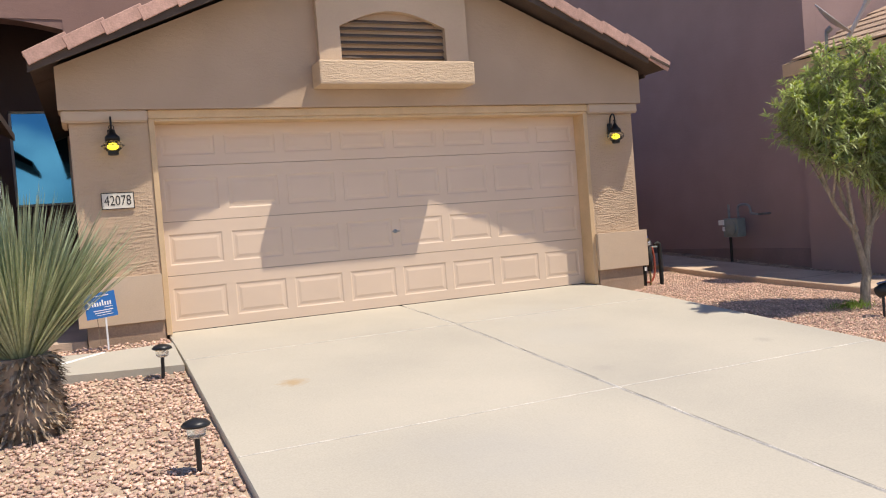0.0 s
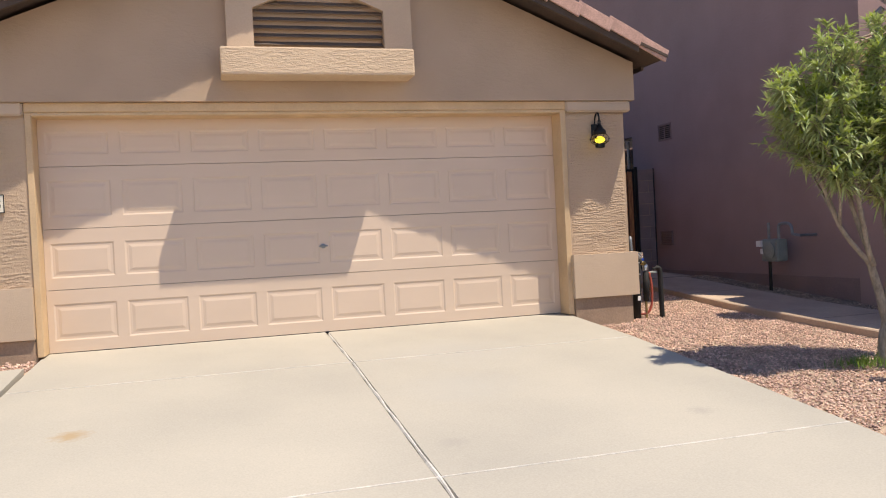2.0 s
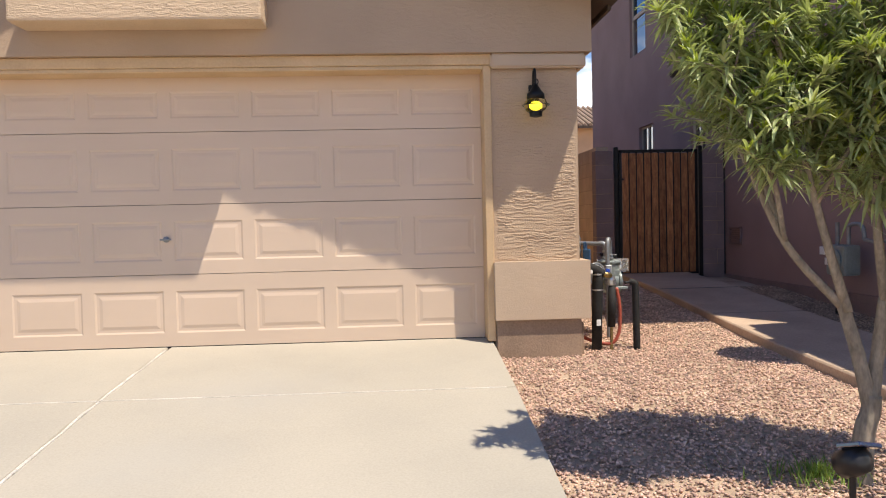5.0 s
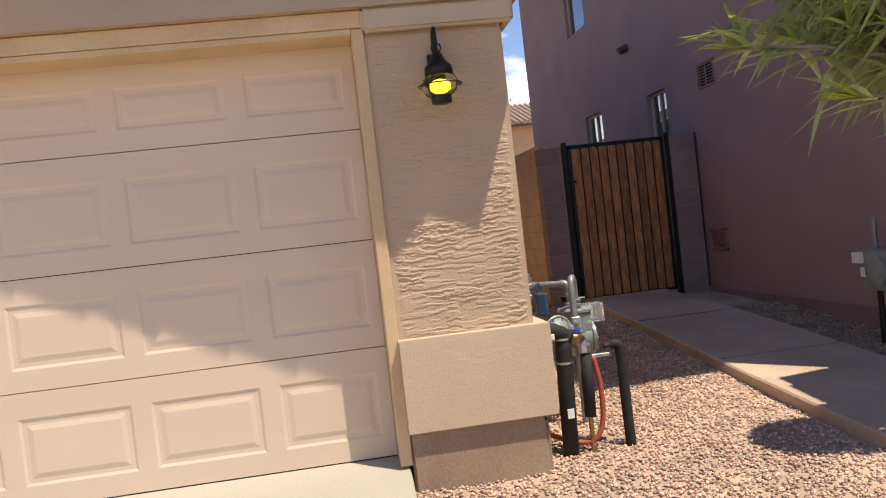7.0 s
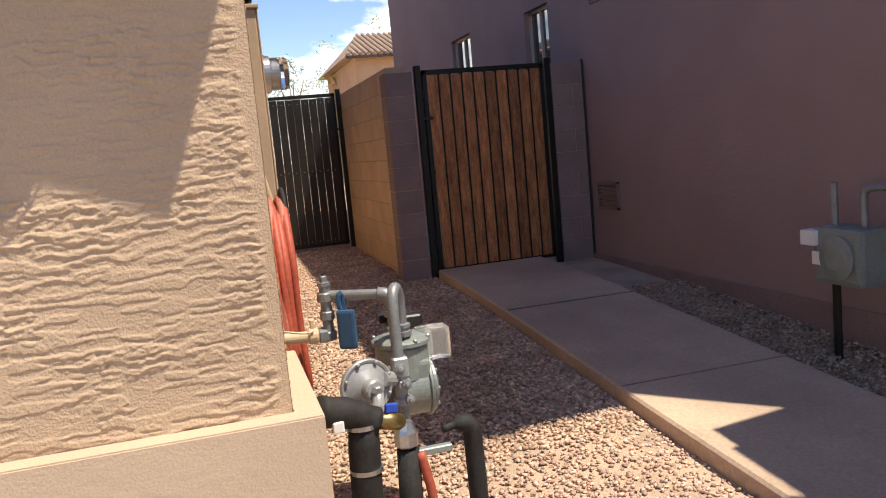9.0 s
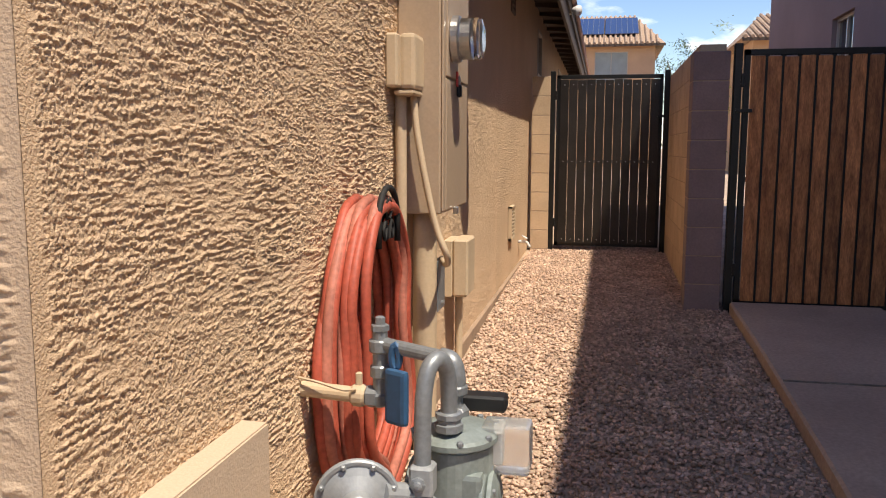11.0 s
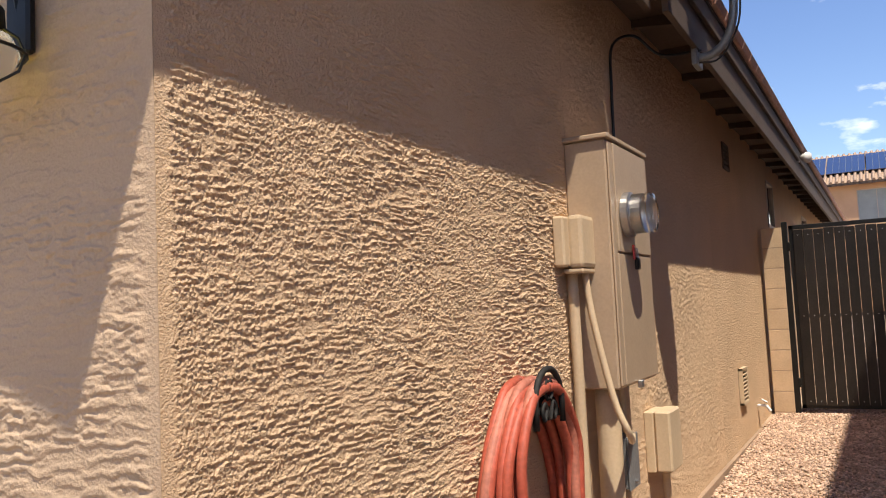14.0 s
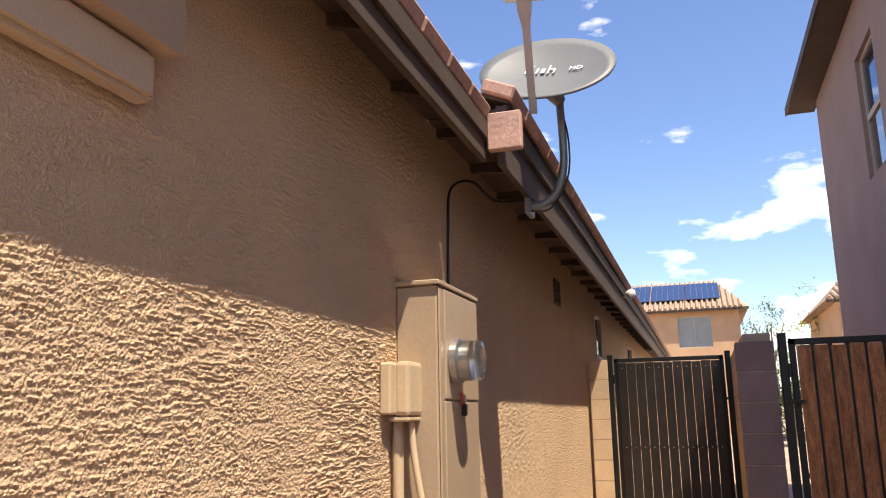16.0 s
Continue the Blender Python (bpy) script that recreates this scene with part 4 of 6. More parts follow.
window_unit(ew, -7.32, -6.52, 1.6, 3.02, lambda u, d, z: (u, 5.0 + d, z), False, M["blue_pane"], nm="window_frame")
window_unit(ew, -8.3, -7.6, 2.25, 2.75, lambda u, d, z: (u, 5.0 + d, z), False, nm="transom_frame")
ed = structure("door_1", box(-8.44, -7.51, 5.04, 5.09, 0.02, 2.08, 0.006), M["dark_wood"], "closed dark wooden entry door", "door")
for zz in (0.25, 1.1):
    part("door_panel", box(-8.3, -7.65, 5.025, 5.041, zz, zz + 0.72, 0.012), M["dark_wood"], ed)
part("door_handle", tube([(-7.6, 5.03, 0.98), (-7.6, 4.97, 0.98), (-7.72, 4.97, 0.98)], 0.012, 8), M["brass"], ed)
# porch pier and its low roof
structure("wall_porch", box(-9.6, -7.86, 1.5, 3.38, -0.15, 2.9, 0.01), M["stucco"], "tan stucco porch wall with cap moulding", "wall")
structure("trim_porch", box(-9.64, -7.82, 1.46, 3.38, 2.32, 2.42, 0.012), M["smooth"], "tan stucco cap moulding", "wall trim")
pr = structure("roof_porch", prism([(-10.2, 3.62), (-7.62, 2.82), (-7.14, 2.45), (-7.14, 2.36), (-7.65, 2.66), (-10.2, 3.5)], 1.0, 3.39), M["fascia"], "low porch roof with pink tiles along its edge", "roof")
for i in range(6):
    x = -7.63 - i * 0.36
    piece("roof_tile", rake_me, Matrix.Translation((x, 0.965, 2.86 + 0.31 * (-7.63 - x) + 0.02)) @ Matrix.Rotation(radians(17), 4, "Y") @ Matrix.Diagonal((-1, 1, 1, 1)), pr)


# ---- relief of the rough stucco near the corner ----
def lattice(u, v, seed):
    """Smooth value noise on a grid, in numpy."""
    iu, iv = np.floor(u).astype(int), np.floor(v).astype(int)
    fu, fv = u - iu, v - iv
    fu, fv = fu * fu * (3 - 2 * fu), fv * fv * (3 - 2 * fv)
    def r(a, b):
        h = np.sin(a * 127.1 + b * 311.7 + seed * 74.7) * 43758.5453
        return h - np.floor(h)
    return (r(iu, iv) * (1 - fu) + r(iu + 1, iv) * fu) * (1 - fv) + (r(iu, iv + 1) * (1 - fu) + r(iu + 1, iv + 1) * fu) * fv


def trowelled(u, v, seed):
    """Height of trowelled stucco: knobbly grain swept into broken horizontal ridges."""
    w = lattice(u * 2.2, v * 3, seed + 1) - 0.5
    lines = lattice(u * 32 + 3.1, v * 185 + w * 3.5 + (lattice(u * 28, v * 22, seed) - 0.5) * 1.1, seed + 2)
    lines = np.clip((lines - 0.5) / 0.11, 0, 1)
    grain = lattice(u * 200, v * 240, seed + 3) * 0.6 + lattice(u * 270 + 7, v * 310, seed + 4) * 0.4
    grain = np.clip((grain - 0.44) / 0.1, 0, 1)
    sweep = np.clip(lattice(u * 2.6, v * 3.8, seed + 5) * 2.4 - 0.55, 0.2, 1)
    flat = np.clip(lattice(u * 5, v * 16, seed + 7) * 4 - 0.2, 0.55, 1)
    return (0.0021 * lines * sweep + 0.0026 * grain * (0.85 + 0.4 * lines - 0.3 * sweep)) * flat


def dragged(u, v, seed):
    """Height of float-dragged stucco: broad flats broken by ragged horizontal ledges."""
    w = lattice(u * 2.2, v * 3, seed + 1) - 0.5
    rag = (lattice(u * 34, v * 30, seed) - 0.5) * 1.1
    ledge = np.clip((lattice(u * 13 + 3.1, v * 108 + w * 3.0 + rag, seed + 2) - 0.52) / 0.09, 0, 1)
    crumb = np.clip((lattice(u * 70, v * 150 + rag, seed + 3) - 0.58) / 0.1, 0, 1)
    here = np.clip(lattice(u * 5, v * 9, seed + 5) * 2.2 - 0.5, 0.12, 1)
    sand = lattice(u * 210, v * 240, seed + 4)
    return 0.0029 * ledge * (0.45 + 0.55 * here) + 0.0019 * crumb * here + 0.0005 * sand


def relief(name, u0, u1, v0, v1, step, place, seed, mat, parent, edge=0.0, fine=1.0, height=trowelled):
    """A coat of stucco as a mesh; fine > 1 makes its rows closer and its columns closer towards u0."""
    nu, nv = int((u1 - u0) / step) + 1, int((v1 - v0) / step * fine) + 1
    us = np.linspace(0, 1, nu)
    us = us * (1 / fine + (1 - 1 / fine) * us)
    u, v = np.meshgrid(u0 + (u1 - u0) * us, np.linspace(v0, v1, nv), indexing="ij")
    h = height(u, v, seed)
    if edge:
        h = h * np.clip((np.minimum(u - u0, u1 - u) - 0.35 * edge) / (0.3 * edge) + (lattice(v * 60, v * 9, seed) - 0.5), 0.0, 1.0) * (np.minimum(u - u0, u1 - u) > 0.2 * edge)
    co = place(u, v, h).reshape(-1, 3)
    idx = np.arange(nu * nv).reshape(nu, nv)
    f = np.stack([idx[:-1, :-1], idx[1:, :-1], idx[1:, 1:], idx[:-1, 1:]], -1).reshape(-1, 4)
    me = bpy.data.meshes.new(name)
    me.vertices.add(len(co))
    me.vertices.foreach_set("co", co.astype(np.float32).ravel())
    me.loops.add(f.size)
    me.loops.foreach_set("vertex_index", f.astype(np.int32).ravel())
    me.polygons.add(len(f))
    me.polygons.foreach_set("loop_start", np.arange(0, f.size, 4, dtype=np.int32))
    me.update(calc_edges=True)
    me.validate()
    me.polygons.foreach_set("use_smooth", [True] * len(f))
    me.materials.append(mat)
    ob = new(name, me)
    ob.parent = parent
    return ob


# Side coat lighter than the front coat: each wall's light put into its tone.
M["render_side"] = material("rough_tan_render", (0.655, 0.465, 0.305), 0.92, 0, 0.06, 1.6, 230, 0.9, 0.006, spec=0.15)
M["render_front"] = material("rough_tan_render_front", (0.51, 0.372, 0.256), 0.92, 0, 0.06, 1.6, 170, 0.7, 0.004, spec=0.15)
near_wall = bpy.data.objects["wall_side_near"]
relief("stucco_coat", 0.0, 2.05, 0.25, 2.05, 0.0026, lambda u, v, h: np.stack([h * (1 + 0.3 * u) + 0.0012, u, v], -1), 3, M["render_side"], near_wall, 0.06, 1.25)
relief("stucco_coat", 0.0, 2.05, 2.0505, 2.752, 0.0042, lambda u, v, h: np.stack([h * (1 - 0.5 * np.clip((v - 2.05) / 0.12, 0, 1)) * (1 + 0.3 * u) + 0.0012, u, v], -1), 3, M["render_side"], near_wall, 0.06)
relief("stucco_coat", 2.052, 5.0, -0.1, 2.752, 0.0075, lambda u, v, h: np.stack([h * 1.2 + 0.0012, u, v], -1), 5, M["render_side"], bpy.data.objects["wall_side"])
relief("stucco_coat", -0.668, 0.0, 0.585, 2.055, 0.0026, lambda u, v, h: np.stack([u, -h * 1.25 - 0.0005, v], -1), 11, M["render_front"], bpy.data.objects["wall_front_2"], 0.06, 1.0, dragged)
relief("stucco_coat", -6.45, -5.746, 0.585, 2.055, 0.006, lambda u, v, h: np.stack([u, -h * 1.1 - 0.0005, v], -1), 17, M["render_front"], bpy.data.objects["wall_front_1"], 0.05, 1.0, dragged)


# ---- lamps on the pillars and in the entry ----
def wall_lantern(x, y, z):
    """Onion lantern hung from a hooked arm; z is the middle of its glass."""
    g = empty("wall_lantern", "lit black onion lantern with yellow glass on a hooked arm", "wall lamp", "onion lanterns", (x, y, z))
    part("back_plate", box(-0.035, 0.035, 0.10, 0.12, 0.02, 0.17, 0.006), M["black"], g)
    part("arm", tube(smooth_path([(0, 0.11, 0.10), (0, 0.085, 0.24), (0, 0.03, 0.275), (0, 0.0, 0.23), (0, 0.0, 0.155)], 6), 0.009, 8), M["black"], g)
    part("ring", tube([(0.022 * math.cos(a * 0.52), 0, 0.175 + 0.022 * math.sin(a * 0.52)) for a in range(13)], 0.004, 6, cap=False), M["black"], g)
    part("cap", lathe([(0.068, 0.045), (0.066, 0.085), (0.045, 0.105), (0.02, 0.15), (0.008, 0.16)], 20), M["black"], g, smooth=True)
    part("glass_globe", lathe([(0.05, -0.05), (0.078, -0.032), (0.092, 0.0), (0.08, 0.03), (0.055, 0.046)], 24), M["lamp_glass"], g, "rounded yellowish glass", True)
    part("bulb", lathe([(0.006, -0.024), (0.03, -0.022), (0.044, -0.014), (0.044, 0.006), (0.03, 0.018), (0.006, 0.024)], 16), M["amber"], g, "glowing yellow bulb", True)
    part("base", lathe([(0.03, -0.09), (0.048, -0.085), (0.05, -0.048), (0.045, -0.046)], 20), M["black"], g)
    part("guard_ring", tube([(0.102 * math.cos(a * math.pi / 12), 0.102 * math.sin(a * math.pi / 12), 0.0) for a in range(25)], 0.0035, 6, cap=False), M["black"], g)
    for k in range(4):
        a = k * math.pi / 2 + math.pi / 4
        part("guard_wire", tube([(r * math.cos(a), r * math.sin(a), zz) for r, zz in ((0.052, -0.055), (0.09, -0.032), (0.102, 0), (0.09, 0.03), (0.06, 0.05))], 0.003, 5), M["black"], g)
    return g


lan = wall_lantern(-0.345, -0.125, 1.775)
copy_thing(lan, pose(-6.085, -0.125, 1.835))
copy_thing(lan, pose(-7.735, 3.2, 2.07, 0, 0, 90))


def text_mesh(name, body, size, m, mat, parent, depth=0.0015):
    cu = bpy.data.curves.new(name, "FONT")
    cu.body, cu.size, cu.extrude, cu.align_x, cu.align_y = body, size, depth, "CENTER", "CENTER"
    tmp = bpy.data.objects.new(name, cu)
    scene.collection.objects.link(tmp)
    me = bpy.data.meshes.new_from_object(tmp.evaluated_get(bpy.context.evaluated_depsgraph_get()))
    bpy.data.objects.remove(tmp)
    me.materials.clear()
    me.materials.append(mat)
    ob = new(name, me)
    ob.parent = parent
    ob.matrix_basis = m
    return ob


# house number
hn = tagged(link_mesh("house_number", box(-0.148, 0.148, -0.006, 0.006, -0.08, 0.08, 0.003), M["plate"]), "cream house number plate reading 42078 on the pillar", "house number")
hn.location = (-6.08, -0.014, 1.322)
fr = box(-0.148, 0.148, -0.009, -0.004, 0.072, 0.08)
for a in ((-0.148, 0.148, -0.08, -0.072), (-0.148, -0.140, -0.072, 0.072), (0.140, 0.148, -0.072, 0.072)):
    box(a[0], a[1], -0.009, -0.004, a[2], a[3], 0, fr)
part("border", fr, M["ink"], hn, "thin dark border")
text_mesh("digits", "42078", 0.135, pose(0, -0.008, -0.002, 90, 0, 0) @ Matrix.Diagonal((0.72, 1, 1, 1)), M["ink"], hn)

# yard sign with a small flag
ys = empty("yard_sign", "blue yard sign with white lettering on a stake", "yard sign", at=(-6.28, -0.25, -0.06))
sm = pose(0, 0, 0, 0, -5, 6)
part("stake", box(-0.008, 0.008, -0.003, 0.003, -0.08, 0.34, 0.001), M["white"], ys, "white flat stake")
part("board", box(-0.135, 0.135, -0.006, -0.003, 0.30, 0.535, 0.001, m=sm), M["sign_blue"], ys)
for a, b, c, d in ((-0.07, 0.08, 0.50, 0.508), (-0.07, 0.10, 0.365, 0.373), (-0.06, 0.08, 0.345, 0.352), (0.03, 0.10, 0.393, 0.399), (-0.05, 0.095, 0.325, 0.330)):
    part("print_bar", box(a, b, -0.0085, -0.006, c, d, m=sm), M["sign_white"], ys)
for k in range(8):
    part("letter_bar", box(-0.075 + k * 0.022, -0.062 + k * 0.022, -0.0085, -0.006, 0.412, 0.465 if k in (0, 4) else 0.447, m=sm), M["sign_white"], ys)
for s in (-1, 1):
    part("emblem_bar", tube([sm @ Vector((-0.085, -0.008, 0.435)), sm @ Vector((-0.118, -0.008, 0.435 + s * 0.035))], 0.009, 6), M["sign_white"], ys)
fl = empty("small_flag", "small striped red and white flag on a thin stick", "flag", at=(-6.40, -0.22, -0.06))
part("stick", tube([(0.06, 0, -0.05), (0.03, 0, 0.72)], 0.003, 6), M["dry"], fl)
for k in range(7):
    x0, x1 = 0.028 - k * 0.014, 0.028 - (k + 1) * 0.014
    own = bmesh.new()
    pts = [(x0, 0.012 * math.sin(k), 0.71 - k * 0.02), (x1, 0.012 * math.sin(k + 1), 0.71 - (k + 1) * 0.02), (x1, 0.012 * math.sin(k + 1), 0.52 - (k + 1) * 0.02), (x0, 0.012 * math.sin(k), 0.52 - k * 0.02)]
    f0 = own.faces.new([own.verts.new(p) for p in pts])
    bmesh.ops.solidify(own, geom=[f0], thickness=0.002)
    part("stripe", own, M["flag_red"] if k % 2 else M["sign_white"], fl)


# path lights
def path_light(x, y, z):
    g = empty("path_light", "black solar path light with a clear lens on a stake", "path light", "solar path lights", (x, y, z))
    part("stake", lathe([(0.002, -0.1), (0.014, -0.03), (0.014, 0.15), (0.018, 0.155)], 12), M["black_plastic"], g)
    part("lens", lathe([(0.03, 0.15), (0.048, 0.165), (0.052, 0.215), (0.05, 0.218)], 20), M["clear"], g, "clear plastic lens")
    part("cap", lathe([(0.072, 0.212), (0.078, 0.222), (0.06, 0.24), (0.03, 0.252), (0.004, 0.256)], 24), M["black_plastic"], g, smooth=True)
    return g


pl = path_light(-5.915, -3.86, -0.33)
copy_thing(pl, pose(-5.915, -1.64, -0.165, 1, 2, 0))
sp = empty("solar_spotlight", "black solar spotlight with tilted panel on a stake beside the tree", "spotlight", at=(0.362, -3.09, -0.3))
part("stake", lathe([(0.003, -0.1), (0.013, 0.0), (0.013, 0.16)], 10), M["black_plastic"], sp)
part("head", lathe([(0.02, -0.07), (0.055, -0.055), (0.062, 0.0), (0.056, 0.05), (0.02, 0.062)], 20, pose(0, 0, 0.22, 60, 0, 20)), M["black_plastic"], sp, smooth=True)
part("solar_panel", box(-0.065, 0.065, -0.055, 0.055, -0.009, 0.009, 0.004, m=pose(0.02, -0.01, 0.285, -18, 12, 20)), M["solar"], sp, "small tilted solar panel")


# ---- plants ----
def blade(bm, base, d, length, width, droop, n=5):
    """A narrow bent leaf, keeled in the middle."""
    d = d.normalized()
    side = d.cross(Vector((0, 0, 1)))
    side = side.normalized() if side.length > 1e-3 else Vector((1, 0, 0))
    up = side.cross(d)
    prev = None
    for k in range(n + 1):
        t = k / n
        c = base + d * length * t - Vector((0, 0, 1)) * droop * length * t * t
        w = width * (1 - 0.15 * t) * (1 if t < 0.75 else (1 - t) / 0.25 + 0.02)
        row = [bm.verts.new(c - side * w), bm.verts.new(c - up * w * 0.35), bm.verts.new(c + side * w)]
        if prev:
            bm.faces.new((prev[0], prev[1], row[1], row[0]))
            bm.faces.new((prev[1], prev[2], row[2], row[1]))
        prev = row


def sotol(x, y, z, trunk_h, trunk_r, count, reach, name, label, seed, lowest=0.2, wide=1.0):
    rnd = random.Random(seed)
    g = empty(name, label, "plant", at=(x, y, z))
    part("trunk", lathe([(trunk_r * 0.9, -0.05), (trunk_r * 1.05, 0.06), (trunk_r, trunk_h * 0.6), (trunk_r * 0.85, trunk_h)], 20), M["dry"], g, "stubby trunk under dry leaf bases")
    sk = bmesh.new()
    for i in range(1100):
        a, h = rnd.uniform(0, 6.283), rnd.uniform(-0.02, trunk_h + 0.02)
        r = trunk_r * (0.98 - 0.1 * h / trunk_h)
        blade(sk, Vector((r * math.cos(a), r * math.sin(a), h)), Vector((math.cos(a), math.sin(a), rnd.uniform(-0.9, 0.5))), rnd.uniform(0.045, 0.09), 0.011, 0.3, 2)
    tagged(part("dry_leaf_skirt", sk, M["dry"], g, "shaggy brown cut leaf bases"), kind="stuff")
    bl = bmesh.new()
    for i in range(count):
        a = rnd.uniform(0, 6.283)
        e = 1.5 - (1.5 - lowest) * (i / count) ** 0.85 + rnd.uniform(-0.1, 0.1)
        d = Vector((math.cos(a) * math.cos(e), math.sin(a) * math.cos(e), math.sin(e)))
        b = Vector((0.6 * trunk_r * math.cos(a) * math.cos(e), 0.6 * trunk_r * math.sin(a) * math.cos(e), trunk_h - 0.03))
        blade(bl, b, d, reach * rnd.uniform(0.72, 1.05), wide * rnd.uniform(0.005, 0.009), rnd.uniform(0.0, 0.14), 6)
    tagged(part("leaves", bl, M["blade"], g, "long narrow grey-green leaves"), kind="stuff")
    return g


sotol(-6.80, -2.62, -0.24, 0.47, 0.21, 1150, 1.13, "sotol_plant", "grey-green sotol with a shaggy brown trunk in the gravel bed", 4, 0.78)
sotol(1.55, -3.45, -0.36, 0.3, 0.12, 70, 1.6, "agave_plant", "spiky pale green plant with long arching leaves", 9, 0.62, 1.7)


def oleander(x, y, z):
    rnd = random.Random(21)
    g = empty("small_tree", "young multi-stemmed oleander tree with narrow green leaves", "tree", at=(x, y, z))
    ends = []
    tp = smooth_path([(0, 0, -0.18), (0.02, 0.0, 0.1), (0.05, 0.0, 0.2), (0.06, 0.0, 0.28)], 5)
    part("trunk", tube(tp, [0.05 - 0.010 * k / (len(tp) - 1) for k in range(len(tp))], 10), M["bark"], g, "pale grey leaning trunk", True)
    stems = [
        (0.036, 0.027, 9.0, [(0.055, 0, 0.2), (0, 0.02, 0.48), (-0.07, 0.03, 0.72)]),
        (0.034, 0.027, 9.0, [(0.055, 0, 0.24), (0.1, 0.02, 0.48), (0.12, 0, 0.72)]),
        (0.022, 0.007, 0.62, [(-0.06, 0.03, 0.68), (-0.33, 0.02, 0.98), (-0.56, -0.02, 1.42), (-0.84, -0.06, 1.94)]),
        (0.021, 0.007, 0.40, [(-0.06, 0.02, 0.7), (-0.241, -0.08, 1.15), (-0.397, -0.16, 1.62), (-0.544, -0.2, 2.12)]),
        (0.021, 0.007, 0.36, [(-0.05, 0, 0.66), (-0.14, 0.12, 1.2), (-0.233, 0.1, 1.72), (-0.298, 0.1, 2.32)]),
        (0.018, 0.006, 0.42, [(-0.331, 0.02, 0.98), (-0.413, 0.1, 1.34), (-0.528, 0.1, 1.66), (-0.626, 0.1, 2)]),
        (0.022, 0.007, 0.36, [(0.12, 0, 0.7), (0.02, -0.1, 1.08), (-0.03, -0.18, 1.54), (-0.02, -0.24, 2.32)]),
        (0.022, 0.007, 0.38, [(0.12, 0, 0.72), (0.15, 0.1, 1.1), (0.2, 0.16, 1.6), (0.24, 0.2, 2.42)]),
        (0.021, 0.007, 0.38, [(0.12, 0, 0.66), (0.24, -0.1, 1), (0.35, -0.18, 1.5), (0.44, -0.22, 2.3)]),
        (0.022, 0.007, 0.52, [(0.1, 0.01, 0.46), (0.3, 0.08, 0.78), (0.5, 0.12, 1.22), (0.62, 0.14, 2)]),
        (0.014, 0.006, 0.62, [(0.4, 0.1, 0.98), (0.62, 0.06, 1.25), (0.86, 0.02, 1.62)]),
        (0.014, 0.005, 0.35, [(-0.241, -0.08, 1.15), (-0.1, -0.22, 1.5), (0.05, -0.3, 1.95)]),
        (0.014, 0.005, 0.35, [(0.15, 0.1, 1.1), (0, 0.25, 1.5), (-0.1, 0.32, 1.95)]),
        (0.014, 0.005, 0.35, [(0.24, -0.1, 1), (0.12, -0.3, 1.4), (0.22, -0.38, 1.85)]),
        (0.014, 0.005, 0.45, [(0.3, 0.08, 0.78), (0.42, 0.25, 1.2), (0.4, 0.35, 1.7)]),
        (0.013, 0.005, 0.40, [(-0.331, 0.02, 0.98), (-0.479, -0.15, 1.3), (-0.708, -0.22, 1.7)]),
        (0.012, 0.005, 0.72, [(-0.33, 0.02, 0.98), (-0.42, 0.18, 1.38), (-0.5, 0.34, 1.8)]),
        (0.012, 0.005, 0.30, [(0.02, -0.1, 1.08), (-0.14, -0.06, 1.35), (-0.2, 0, 1.7)]),
        (0.011, 0.005, 0.75, [(0.13, 0, 0.7), (0.2, -0.12, 0.86), (0.24, -0.16, 1.02)]),
    ]
    for r0, r1, leafy_from, p in stems:
        pts = smooth_path(p, 7)
        n = len(pts)
        part("limb", tube(pts, [r0 + (r1 - r0) * k / (n - 1) for k in range(n)], 8), M["bark"], g, smooth=True)
        ends += [pts[k] for k in range(n) if k / (n - 1) >= leafy_from]
    leaves, tips = bmesh.new(), bmesh.new()
    heads = []
    twigs = bmesh.new()
    for e in ends:
        for k in range(5):
            d = Vector((rnd.uniform(-1, 1), rnd.uniform(-1, 1), rnd.uniform(0.1, 1.5))).normalized()
            top = e + d * rnd.uniform(0.08, 0.29)
            tube([e, (e + top) / 2 + Vector((0, 0, 0.012)), top], [0.005, 0.004, 0.0025], 5, twigs)
            heads.append((e, top, d))
    tagged(part("twig", twigs, M["bark"], g), kind="stuff")
    for e, top, d in heads:
        for k in range(20):
            f = 1.0 - 0.75 * rnd.random() ** 1.5
            p = e.lerp(top, f)
            a = rnd.uniform(0, 6.283)
            o = Vector((math.cos(a), math.sin(a), 0))
            lift = (f - 0.62) * 2.0
            ld = (o * rnd.uniform(0.6, 1.0) + d * 0.5 * rnd.random() + Vector((0, 0, lift + rnd.uniform(-0.25, 0.35)))).normalized()
            blade(leaves, p, ld, rnd.uniform(0.085, 0.155), rnd.uniform(0.0065, 0.0105), rnd.uniform(0.1, 0.7), 3)
        for k in range(8):
            a = rnd.uniform(0, 6.283)
            ld = (d + Vector((math.cos(a), math.sin(a), 0.3)) * 0.7).normalized()
            blade(tips, top, ld, rnd.uniform(0.045, 0.09), 0.005, 0.1, 2)
    crown = tagged(part("crown", leaves, M["leaf"], g, "narrow drooping green leaves"), kind="stuff")
    tagged(part("leaf_tip", tips, M["leaf_tip"], g, "yellow-green young leaf tips"), kind="stuff")
    return g


oleander(0.65, -2.66, -0.2)
gt = bmesh.new()
rg = random.Random(5)
